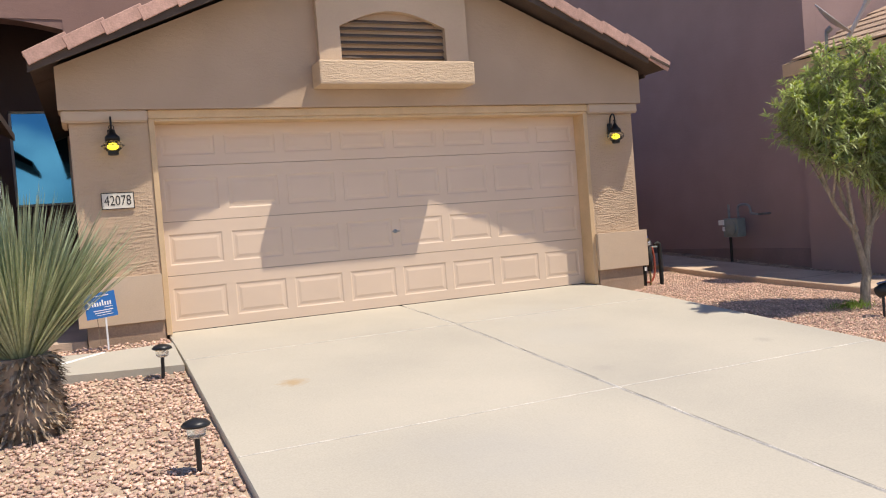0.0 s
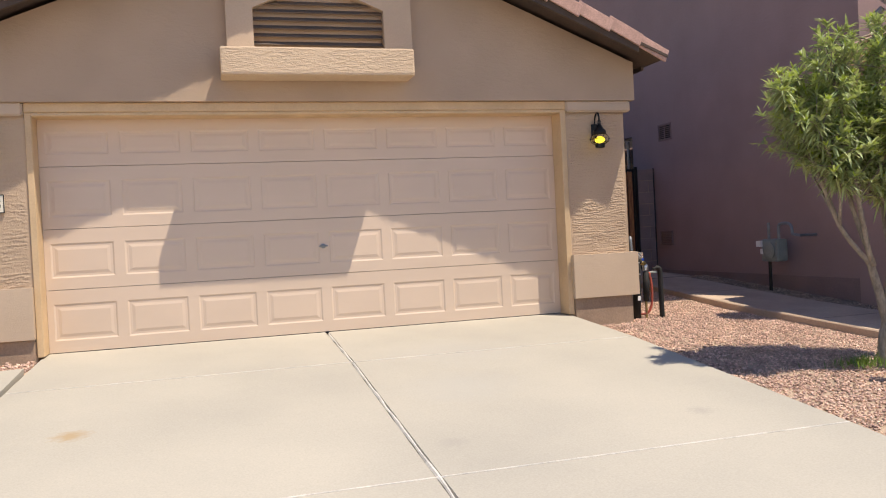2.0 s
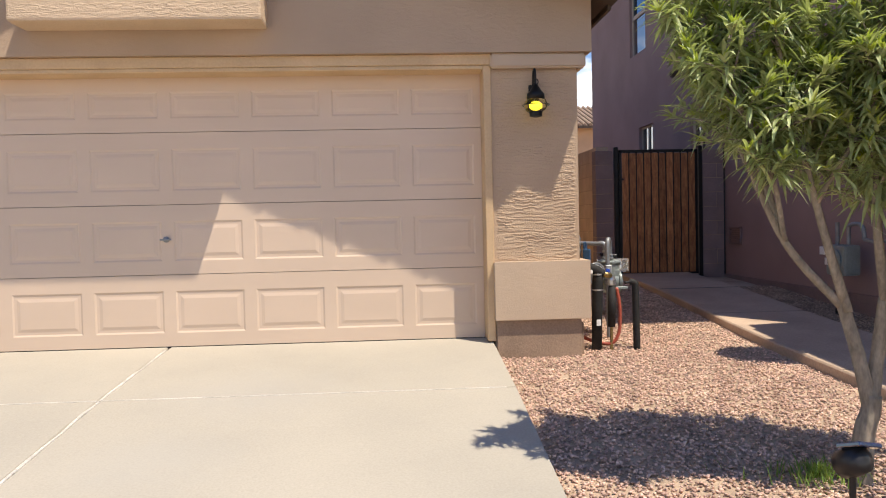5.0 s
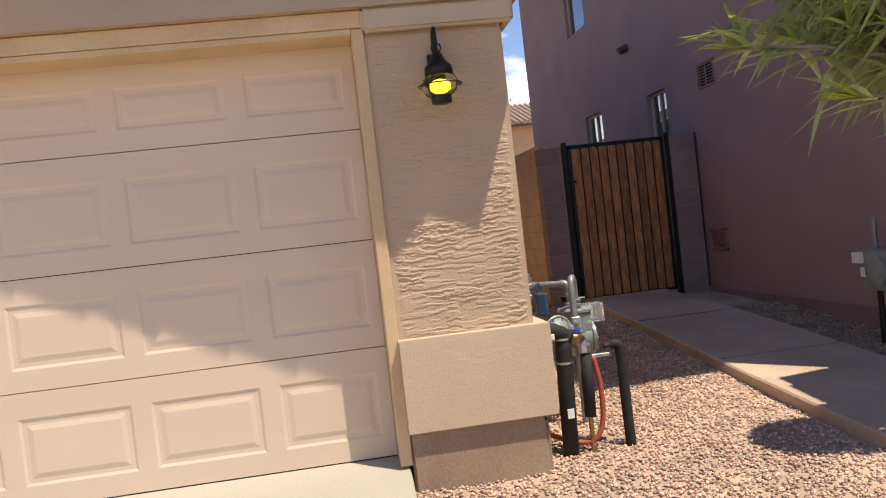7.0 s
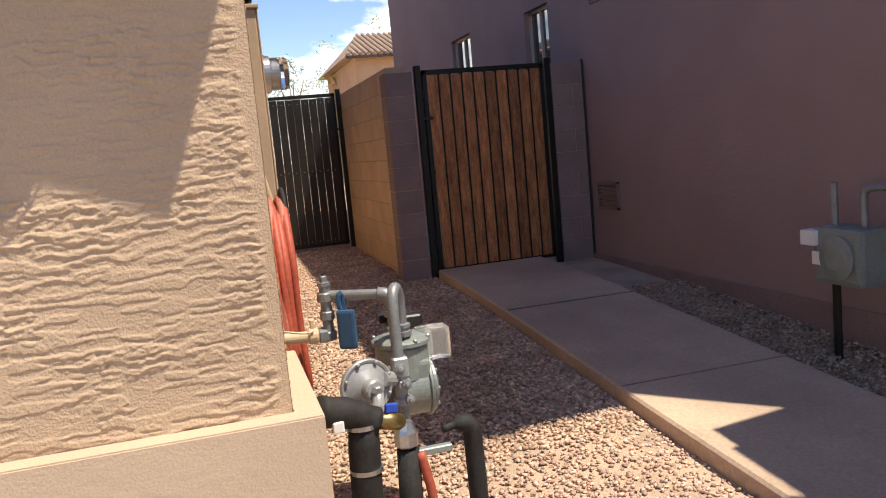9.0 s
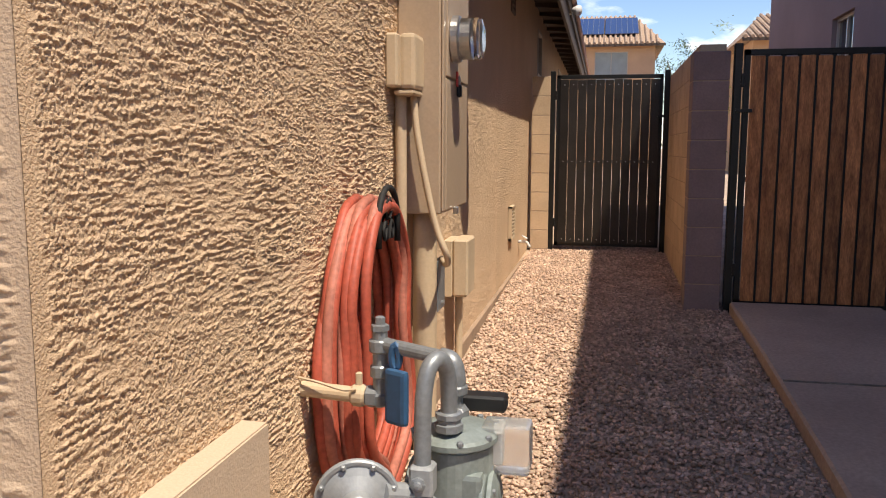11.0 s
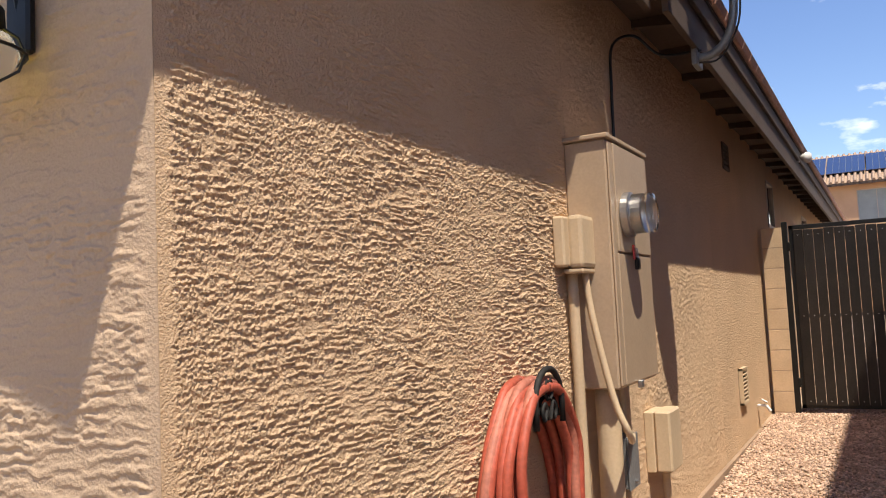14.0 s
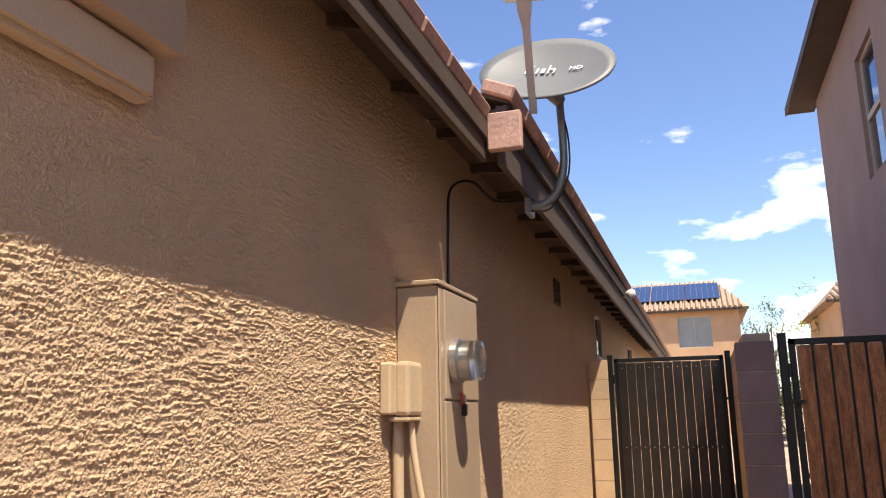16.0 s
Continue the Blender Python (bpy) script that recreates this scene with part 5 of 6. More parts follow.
for i in range(260):
    a, r = rg.uniform(0, 6.28), abs(rg.gauss(0, 0.1))
    blade(gt, Vector((0.44 + r * 1.6 * math.cos(a), -2.68 + r * math.sin(a), -0.275)), Vector((rg.uniform(-0.6, 0.6), rg.uniform(-0.6, 0.6), 1)), rg.uniform(0.05, 0.12), 0.003, 0.2, 2)
tagged(link_mesh("grass_tuft", gt, M["grass"]), "bright green grass tuft at the tree foot", "grass", kind="stuff")


# ---- gas meter set ----
gas = empty("gas_meter_set", "grey gas meter with round regulator and bent pipes beside the wall", "gas meter", at=(0, 0, 0))
part("wall_pipe", tube([(-0.02, 1.0, 0.555), (0.185, 0.992, 0.547)], 0.021, 16), M["tanbox_light"], gas, "cream painted pipe from the wall")
vb = part("valve", lathe([(0.024, -0.02), (0.03, -0.012), (0.03, 0.012), (0.024, 0.02)], 16, pose(0.165, 0.993, 0.548, 0, 90, -3)), M["tanbox_light"], gas, "cream painted shut-off valve")
part("valve_stem", box(0.157, 0.173, 0.985, 1.001, 0.56, 0.61, 0.003), M["tanbox_light"], vb)
part("bonding_wire", tube(smooth_path([(0.0, 0.98, 0.59), (0.06, 0.965, 0.585), (0.13, 0.96, 0.57), (0.165, 0.965, 0.572)], 5), 0.004, 6), M["tanbox_light"], gas)
part("union", lathe([(0.026, 0), (0.03, 0.004), (0.03, 0.03), (0.024, 0.034)], 6, pose(0.185, 0.992, 0.547, 0, 90, 0)), M["galv"], gas)
part("riser", tube([(0.223, 0.994, 0.53), (0.223, 0.994, 0.735)], 0.02, 16), M["galv"], gas)
for zz, rr in ((0.525, 0.028), (0.60, 0.027), (0.668, 0.03)):
    part("coupling", lathe([(rr - 0.004, 0), (rr, 0.004), (rr, 0.03), (rr - 0.004, 0.034)], 14, pose(0.223, 0.994, zz)), M["galv"], gas)
part("plug", lathe([(0.025, 0), (0.025, 0.014), (0.014, 0.016), (0.014, 0.034), (0.010, 0.037)], 6, pose(0.223, 0.994, 0.725)), M["galv"], gas)
part("cross_pipe", tube([(0.223, 0.994, 0.69), (0.415, 0.905, 0.684)], 0.0185, 14), M["galv"], gas)
part("elbow", tube(smooth_path([(0.40, 0.912, 0.685), (0.43, 0.898, 0.678), (0.441, 0.893, 0.645), (0.441, 0.893, 0.615)], 5), 0.0245, 14), M["galv"], gas, smooth=True)
part("drop_pipe", tube([(0.441, 0.893, 0.63), (0.441, 0.893, 0.55)], 0.0185, 14), M["galv"], gas)
part("elbow_collar", lathe([(0.027, 0), (0.03, 0.004), (0.03, 0.02), (0.027, 0.024)], 14, pose(0.441, 0.893, 0.60)), M["galv"], gas)
tg = part("blue_tag", box(-0.035, 0.035, -0.012, 0.012, -0.085, 0.06, 0.012, m=pose(0.282, 0.935, 0.58, 0, 0, -28), seg=2), M["blue"], gas, "blue plastic block hung on the pipe")
part("tag_strap", tube([(0.274 + 0.026 * math.cos(a * 0.524) * 0.4, 0.955, 0.668 + 0.03 * math.sin(a * 0.524)) for a in range(13)], 0.010, 6, cap=False), M["blue"], tg)
part("u_pipe", tube(smooth_path([(0.406, 0.683, 0.49), (0.405, 0.69, 0.60), (0.407, 0.695, 0.665), (0.414, 0.712, 0.712), (0.43, 0.738, 0.727), (0.443, 0.762, 0.70), (0.447, 0.773, 0.65), (0.447, 0.776, 0.57)], 6), 0.0195, 16), M["galv"], gas, "bent grey pipe", True)
part("swivel_nut", lathe([(0.028, 0), (0.034, 0.004), (0.034, 0.02), (0.028, 0.022), (0.028, 0.03), (0.032, 0.033), (0.032, 0.045), (0.024, 0.048)], 8, pose(0.447, 0.776, 0.548)), M["galv"], gas)
part("swivel_nut", lathe([(0.028, 0), (0.034, 0.004), (0.034, 0.022), (0.028, 0.03)], 8, pose(0.441, 0.893, 0.54)), M["galv"], gas)
# meter body, lobed top plate and side covers
mb = lathe([(0.098, 0.0), (0.105, 0.012), (0.105, 0.12), (0.098, 0.13)], 32, pose(0.452, 0.835, 0.385) @ Matrix.Diagonal((0.88, 0.95, 1, 1)))
body = part("meter_body", mb, M["meter"], gas, "grey-green cast meter body")
part("meter_case", lathe([(0.09, 0.0), (0.1, 0.008), (0.1, 0.165), (0.09, 0.172)], 48, pose(0.36, 0.83, 0.352, 0, 90, 0)), M["meter"], body)
part("neck", box(0.372, 0.53, 0.742, 0.925, 0.35, 0.46, 0.014, seg=2), M["meter"], body)
for xx in (0.346, 0.52):
    part("flange", lathe([(0.104, 0.0), (0.109, 0.003), (0.109, 0.011), (0.104, 0.014)], 48, pose(xx, 0.83, 0.352, 0, 90, 0)), M["meter"], body)
part("top_plate", lathe([(0.112, 0.0), (0.118, 0.004), (0.118, 0.016), (0.108, 0.022), (0.07, 0.034), (0.03, 0.04)], 28, pose(0.452, 0.835, 0.512) @ Matrix.Diagonal((0.88, 0.95, 1, 1))), M["meter"], body, smooth=False)
for k in range(8):
    a = k * math.pi / 4 + 0.3
    part("bolt", lathe([(0.008, 0), (0.008, 0.008), (0.005, 0.011)], 6, pose(0.452 + 0.098 * math.cos(a), 0.835 + 0.106 * math.sin(a), 0.53)), M["galv"], body)
cv = part("side_cover", lathe([(0.088, 0.0), (0.094, 0.004), (0.094, 0.014), (0.084, 0.018), (0.06, 0.026), (0.02, 0.03)], 32, pose(0.534, 0.83, 0.352, 0, 90, 0)), M["meter"], body, "round bolted side cover")
for k in range(8):
    a = k * math.pi / 4
    v = pose(0.534, 0.83, 0.352, 0, 90, 0) @ Vector((0.084 * math.cos(a), 0.078 * math.sin(a), 0.016))
    part("bolt", lathe([(0.007, 0), (0.007, 0.007), (0.004, 0.009)], 6, Matrix.Translation(v) @ pose(0, 0, 0, 0, 90, 0)), M["galv"], cv)
part("register_box", box(0.515, 0.63, 0.815, 0.905, 0.435, 0.55, 0.010, seg=2), M["clear"], gas, "clear plastic index cover")
part("index", box(0.522, 0.565, 0.83, 0.89, 0.455, 0.535, 0.003), M["white"], gas, "white meter index")
rd = part("radio_module", box(0.425, 0.56, 0.93, 0.985, 0.545, 0.585, 0.006, m=pose(0, 0, 0, 0, 0, 0)), M["black_plastic"], gas, "black plastic reading module")
part("clip", box(0.40, 0.44, 0.925, 0.99, 0.57, 0.60, 0.004), M["black_plastic"], rd)
# regulator
RM = pose(0.278, 0.61, 0.44, 90, 0, 18) @ Matrix.Diagonal((0.88, 0.88, 0.9, 1))
rg_ = part("regulator", lathe([(0.02, -0.05), (0.06, -0.042), (0.094, -0.018), (0.103, -0.012), (0.106, -0.004), (0.106, 0.007), (0.102, 0.011), (0.094, 0.010), (0.088, 0.007), (0.07, 0.016), (0.052, 0.027), (0.041, 0.034), (0.038, 0.062), (0.032, 0.068), (0.012, 0.07)], 48, RM), M["regulator"], gas, "round grey diaphragm regulator", False)
part("cap_nut", lathe([(0.021, 0.066), (0.021, 0.084), (0.016, 0.089)], 6, RM), M["galv"], rg_)
for k in range(8):
    a = k * math.pi / 4 + 0.35
    v = RM @ Vector((0.095 * math.cos(a), 0.095 * math.sin(a), 0.008))
    part("bolt", lathe([(0.007, 0), (0.007, 0.008), (0.004, 0.011)], 6, Matrix.Translation(v) @ pose(0, 0, 0, 90, 0, 18)), M["galv"], rg_)
part("vent_spout", tube(smooth_path([(0.302, 0.555, 0.43), (0.298, 0.535, 0.40), (0.288, 0.545, 0.365)], 5), [0.02] * 5 + [0.022, 0.024, 0.027, 0.03, 0.033, 0.034], 14), M["regulator"], rg_, "downward vent spout")
cn = part("connector_block", box(0.380, 0.434, 0.655, 0.709, 0.435, 0.505, 0.006), M["regulator"], gas, "square cast pipe connector")
part("nipple", tube([(0.407, 0.682, 0.34), (0.407, 0.682, 0.44)], 0.022, 16), M["regulator"], cn)
for zz in (0.34, 0.40):
    part("union_ring", lathe([(0.026, 0), (0.031, 0.004), (0.031, 0.022), (0.026, 0.026)], 16, pose(0.407, 0.682, zz)), M["regulator"], cn)
for xx, yy, zz, az in ((0.418, 0.655, 0.415, 10), (0.424, 0.66, 0.36, 18), (0.402, 0.66, 0.468, 4)):
    part("plug_screw", lathe([(0.017, -0.01), (0.017, 0.012), (0.010, 0.014), (0.010, 0.022), (0.004, 0.024)], 8, pose(xx, yy, zz, 90, 0, az)), M["galv"], cn)
part("neck", tube([(0.33, 0.62, 0.455), (0.375, 0.67, 0.435)], 0.027, 12), M["regulator"], gas)
part("service_pipe", tube([(0.407, 0.682, 0.35), (0.407, 0.682, -0.12)], 0.02, 14), M["galv"], gas, "grey service pipe into the gravel")

# ---- water riser with foam insulation ----
wr = empty("water_riser", "insulated black water riser with brass and blue valve", "water pipe", at=(0, 0, 0))
part("elbow", tube(smooth_path([(0.075, 0.165, 0.528), (0.16, 0.19, 0.50), (0.225, 0.205, 0.46)], 5), [0.042 + 0.002 * math.sin(k * 2.1) for k in range(11)], 16), M["rubber"], wr, "black foam sleeve", True)
part("riser_sleeve", tube([(0.195, 0.20, 0.48), (0.19, 0.20, 0.40), (0.183, 0.20, 0.2), (0.172, 0.20, -0.2)], [0.04, 0.044, 0.043, 0.041], 16), M["rubber"], wr, "black foam sleeve down to the gravel", True)
part("second_sleeve", tube([(0.315, 0.225, 0.36), (0.31, 0.225, 0.2), (0.305, 0.225, 0.03)], [0.032, 0.034, 0.03], 14), M["rubber"], wr, "shorter black foam sleeve", True)
part("copper_tail", tube([(0.305, 0.225, 0.04), (0.302, 0.225, -0.16)], 0.013, 10), M["brass"], wr)
for zz in (0.455, 0.33):
    part("tape", lathe([(0.046, 0), (0.046, 0.012)], 16, pose(0.19, 0.20, zz)), M["steel"], wr, "worn tape band")
bv = part("brass_valve", tube([(0.225, 0.205, 0.462), (0.265, 0.212, 0.455), (0.305, 0.222, 0.44)], [0.02, 0.026, 0.022], 12), M["brass"], wr, "weathered brass valve body", True)
part("valve_handle", box(-0.028, 0.028, -0.009, 0.009, -0.006, 0.03, 0.005, m=pose(0.275, 0.21, 0.48, 0, 10, 25) @ Matrix.Diagonal((0.75, 0.8, 0.75, 1))), M["blue_valve"], bv, "blue butterfly handle")
part("union", lathe([(0.03, -0.05), (0.034, -0.045), (0.034, -0.01), (0.028, 0.0), (0.022, 0.02)], 8, pose(0.312, 0.223, 0.42)), M["steel"], wr, "silver union nut")
part("bracket", box(0.33, 0.44, 0.21, 0.235, 0.335, 0.355, 0.003), M["meter"], wr, "small galvanised bracket")
part("cream_clip", box(0.105, 0.135, 0.135, 0.15, 0.47, 0.50, 0.003), M["white"], wr)
part("label", box(0.165, 0.2, 0.153, 0.157, 0.05, 0.1, 0.001), M["white"], wr, "small white paper tag")
part("hose_tail", tube(smooth_path([(0.345, 0.21, 0.35), (0.37, 0.21, 0.2), (0.365, 0.215, 0.0), (0.31, 0.225, -0.1), (0.2, 0.26, -0.1), (0.09, 0.32, -0.06)], 6), 0.014, 10), M["hose"], wr, "faded red hose loop", True)
bd = empty("black_post", "black capped pipe stub rising from the gravel", "pipe", at=(0.53, 0.28, -0.22))
part("pipe", tube(smooth_path([(0, 0, -0.05), (-0.005, 0, 0.3), (-0.008, 0, 0.54), (-0.012, 0, 0.59), (-0.04, 0, 0.605), (-0.1, -0.01, 0.60)], 5), [0.028] * 16 + [0.026] * 6 + [0.012] * 4, 12), M["rubber"], bd, smooth=True)

# ---- hose on its hanger ----
hs = empty("hose_hanger", "dark cast hanger with scrollwork on the stucco wall", "hose hanger", at=(0.0, 1.385, 0.95))
arcp = [(0.14, 0.11 * math.cos(math.pi * k / 12), 0.02 + 0.105 * math.sin(math.pi * k / 12)) for k in range(13)]
part("front_arch", tube([(0.14, 0.11, -0.05)] + arcp + [(0.14, -0.11, -0.05)], 0.010, 8), M["rubber"], hs, smooth=True)
part("saddle", tube([(0.0, 0.095 * math.cos(math.pi * k / 10), 0.09 * math.sin(math.pi * k / 10) - 0.02) for k in range(11)], 0.008, 6), M["rubber"], hs)
sh = bmesh.new()
for k in range(10):
    a0, a1 = math.pi * k / 10, math.pi * (k + 1) / 10
    pts = [(xx, 0.085 * math.cos(a), 0.075 * math.sin(a) - 0.03) for xx in (0.0, 0.14) for a in (a0, a1)]
    f0 = sh.faces.new([sh.verts.new(p) for p in (pts[0], pts[1], pts[3], pts[2])])
bmesh.ops.solidify(sh, geom=sh.faces[:], thickness=0.006)
part("shelf", sh, M["rubber"], hs, "curved hose shelf")
for s in (-1, 1):
    part("scroll", tube(smooth_path([(0.14, s * 0.005, -0.03), (0.14, s * 0.03, 0.02), (0.14, s * 0.055, 0.0), (0.14, s * 0.04, -0.03), (0.14, s * 0.02, 0.0)], 6), 0.006, 6), M["rubber"], hs)
    part("scroll", tube(smooth_path([(0.14, s * 0.01, 0.03), (0.14, s * 0.035, 0.06), (0.14, s * 0.012, 0.09), (0.14, s * 0.002, 0.06)], 6), 0.006, 6), M["rubber"], hs)
hose = empty("garden_hose", "coiled red rubber garden hose draped over a wall hanger", "hose", at=(0.0, 1.385, 0.0))
rh = random.Random(12)
for k in range(11):
    x = 0.03 + 0.0105 * k + rh.uniform(-0.003, 0.003)
    w = 0.13 + 0.012 * (k % 4) + rh.uniform(0, 0.02)
    spread = 0.25 - 0.018 * k + rh.uniform(-0.02, 0.02)
    low = 0.06 + rh.uniform(0.0, 0.10)
    top = 0.985 + 0.018 * ((k * 3) % 4)
    ctr = 0.0
    pts = [(x, ctr, top), (x, ctr - w * 0.75, top - 0.035), (x, ctr - w * 1.25 - spread * 0.25, top - 0.20), (x, ctr - w - spread * 0.75, 0.60), (x + 0.01, ctr - w - spread * 0.7, 0.34), (x + 0.015, ctr - spread * 0.8, low + 0.08), (x + 0.015, ctr - 0.05, low),
           (x + 0.015, ctr + 0.2, low + 0.09), (x + 0.01, ctr + w + 0.12, 0.36), (x, ctr + w + 0.06 + spread * 0.3, 0.60), (x, ctr + w * 1.1 + 0.07, top - 0.20), (x, ctr + w * 0.75, top - 0.035), (x, ctr, top)]
    part("coil", tube(smooth_path(pts, 6), 0.0165, 10), M["hose_pale"] if k in (2, 5, 9) else M["hose"], hose, "" if k not in (2, 5, 9) else "sun-faded coil", True)

# ---- electric service on the wall ----
ep = empty("electric_panel", "tan painted electric meter panel on the stucco wall", "electric panel", at=(0, 0, 0))
cab = box(0.003, 0.170, 2.03, 2.58, 0.94, 1.905, 0.006)
body = part("cabinet", cab, M["tanbox"], ep)
part("rain_cap", box(0.0, 0.185, 2.015, 2.595, 1.906, 1.925, 0.004), M["tanbox"], body)
dl = part("door", box(0.171, 0.180, 2.036, 2.088, 0.95, 1.895, 0.004), M["tanbox"], ep)
dr = part("door", box(0.171, 0.181, 2.094, 2.57, 0.95, 1.46, 0.004), M["tanbox"], ep)
part("meter_cover", box(0.171, 0.184, 2.094, 2.57, 1.466, 1.895, 0.004), M["tanbox"], ep)
part("hasp", box(0.181, 0.2, 2.24, 2.27, 0.925, 0.955, 0.003), M["steel"], dr)
me_ = part("meter_ring", lathe([(0.085, 0), (0.09, 0.004), (0.09, 0.03), (0.084, 0.034)], 28, pose(0.184, 2.205, 1.618, 0, 90, 0)), M["steel"], ep, "round steel meter ring")
part("glass_dome", lathe([(0.08, 0.03), (0.08, 0.105), (0.074, 0.117), (0.05, 0.123)], 28, pose(0.184, 2.205, 1.618, 0, 90, 0)), M["clear_glass"], me_, "clear glass dome")
part("dial", lathe([(0.06, 0.03), (0.062, 0.075), (0.055, 0.08)], 24, pose(0.184, 2.205, 1.618, 0, 90, 0)), M["steel"], me_, "grey dial works")
pk = part("padlock", box(0.182, 0.2, 2.30, 2.335, 1.40, 1.45, 0.005), M["black_plastic"], ep, "small dark padlock")
part("shackle", tube(smooth_path([(0.191, 2.307, 1.45), (0.191, 2.308, 1.475), (0.191, 2.3175, 1.485), (0.191, 2.327, 1.475), (0.191, 2.328, 1.45)], 4), 0.004, 6), M["steel"], pk)
part("red_seal", box(0.185, 0.192, 2.27, 2.29, 1.44, 1.50, 0.002), M["flag_red"], ep, "small red seal")
pb = empty("phone_box", "light tan plastic telephone box on the stucco wall", "utility box", at=(0, 0, 0))
part("back", box(0.004, 0.05, 1.845, 2.055, 1.41, 1.60, 0.008), M["tanbox_light"], pb)
part("cover", box(0.045, 0.105, 1.895, 2.06, 1.405, 1.605, 0.016, seg=2), M["tanbox_light"], pb)
part("lower_lip", box(0.02, 0.10, 1.90, 2.05, 1.385, 1.404, 0.006), M["tanbox_light"], pb)
for zz in (1.44, 1.56):
    part("screw", lathe([(0.007, 0), (0.007, 0.003), (0.002, 0.005)], 8, pose(0.105, 2.04, zz, 0, 90, 0)), M["steel"], pb)


def conduit(pts, r, label, mat="tanbox_light", name="conduit"):
    ob = tagged(link_mesh(name, tube(smooth_path(pts, 5), r, 12), M[mat], smooth=True), label, "conduit")
    return ob


conduit([(0.035, 1.955, 1.386), (0.035, 1.96, 0.9), (0.035, 1.965, 0.3), (0.035, 1.965, -0.08)], 0.021, "tan painted straight conduit from the telephone box down")
conduit([(0.075, 1.99, 1.386), (0.09, 1.985, 1.25), (0.125, 1.985, 1.06), (0.165, 1.985, 0.89), (0.205, 2.0, 0.78), (0.17, 2.15, 0.73), (0.11, 2.36, 0.724)], 0.013, "tan flexible conduit sagging to the small box", name="flexible_conduit")
conduit([(0.09, 2.12, 0.938), (0.09, 2.12, 0.5), (0.09, 2.12, -0.07)], 0.048, "thick tan conduit under the electric panel")
conduit([(0.05, 2.45, 0.938), (0.05, 2.45, 0.7), (0.05, 2.45, 0.1), (0.05, 2.45, -0.05)], 0.014, "thin tan conduit into the gravel")
conduit([(0.06, 3.07, 0.445), (0.06, 3.07, 0.2), (0.06, 3.06, 0.0)], 0.02, "tan conduit below the small box")
conduit([(0.03, 2.30, 0.51), (0.03, 2.31, 0.3), (0.03, 2.33, -0.04)], 0.014, "thin brown conduit beside the panel", "footing")
sb = empty("junction_box", "light tan plastic junction box on the wall", "utility box", at=(0, 0, 0))
part("back", box(0.002, 0.05, 2.93, 3.14, 0.445, 0.735, 0.006), M["tanbox_light"], sb)
part("cover", box(0.051, 0.13, 2.925, 3.145, 0.45, 0.74, 0.010), M["tanbox_light"], sb)
gb = empty("grey_box", "small grey metal disconnect box below the panel", "utility box", at=(0, 0, 0))
part("case", box(0.03, 0.10, 2.30, 2.44, 0.505, 0.715, 0.006), M["galv"], gb)
part("lid", box(0.1005, 0.108, 2.295, 2.445, 0.50, 0.72, 0.003), M["galv"], gb)
part("knob", lathe([(0.008, 0), (0.008, 0.014)], 8, pose(0.108, 2.37, 0.53, 0, 90, 0)), M["steel"], gb)
grille(near_wall, "wall_vent", 5.75, 6.02, 0.41, 0.70, lambda u, d, z: (0.022 - d, u, z), 9, False, M["tanbox_light"])
grille(near_wall, "wall_vent", 5.75, 6.02, 2.31, 2.53, lambda u, d, z: (0.002 - d, u, z), 5, False, M["vent_dark"])
spg = empty("spigot", "cream painted hose spigot low on the wall", "spigot", at=(0, 6.65, 0.28))
part("pipe", tube(smooth_path([(0.0, 0, 0.02), (0.07, 0, 0.02), (0.11, 0.0, -0.03)], 5), 0.014, 8), M["white"], spg, smooth=True)
part("wheel", lathe([(0.03, 0), (0.032, 0.006), (0.01, 0.01)], 12, pose(0.06, 0, 0.06, 0, 30, 0)), M["white"], spg)
for u0, u1, z0, z1 in ((8.45, 9.05, 2.02, 2.55), (12.7, 13.6, 1.7, 2.5), (15.2, 16.0, 1.7, 2.5)):
    hw = empty("window_2", "tan framed side window in the stucco wall", "window", at=(0, 0, 0), kind="structure")
    window_unit(hw, u0, u1, z0, z1, lambda u, d, z: (0.06 - d, u, z), False, nm="window_frame")
eh = empty("eave_floodlight", "small white floodlight under the eave", "floodlight", at=(0.36, 8.3, 2.72))
part("bulb", lathe([(0.01, 0.0), (0.03, 0.03), (0.06, 0.09), (0.055, 0.11), (0.01, 0.12)], 16, pose(0.02, 0, 0.0, 100, 0, 60)), M["white"], eh, smooth=True)
part("mount", box(-0.01, 0.02, -0.04, 0.04, -0.05, 0.05, 0.006), M["white"], eh)


# ---- satellite dishes ----
def dish_mesh(w, h, depth):
    own = bmesh.new()
    n, seg = 7, 40
    rings = []
    for thick in (0.0, -0.012):
        rr = []
        for k in range(n + 1):
            f = k / n
            rr.append([own.verts.new((w / 2 * f * math.cos(2 * math.pi * i / seg), h / 2 * f * math.sin(2 * math.pi * i / seg), depth * f * f + thick)) for i in range(seg)] if k else [own.verts.new((0, 0, thick))])
        rings.append(rr)
    for rr in rings:
        for i in range(seg):
            own.faces.new((rr[0][0], rr[1][i], rr[1][(i + 1) % seg]))
            for k in range(1, n):
                own.faces.new((rr[k][i], rr[k + 1][i], rr[k + 1][(i + 1) % seg], rr[k][(i + 1) % seg]))
    for i in range(seg):
        own.faces.new((rings[0][n][i], rings[1][n][i], rings[1][n][(i + 1) % seg], rings[0][n][(i + 1) % seg]))
    bmesh.ops.recalc_face_normals(own, faces=own.faces)
    return own


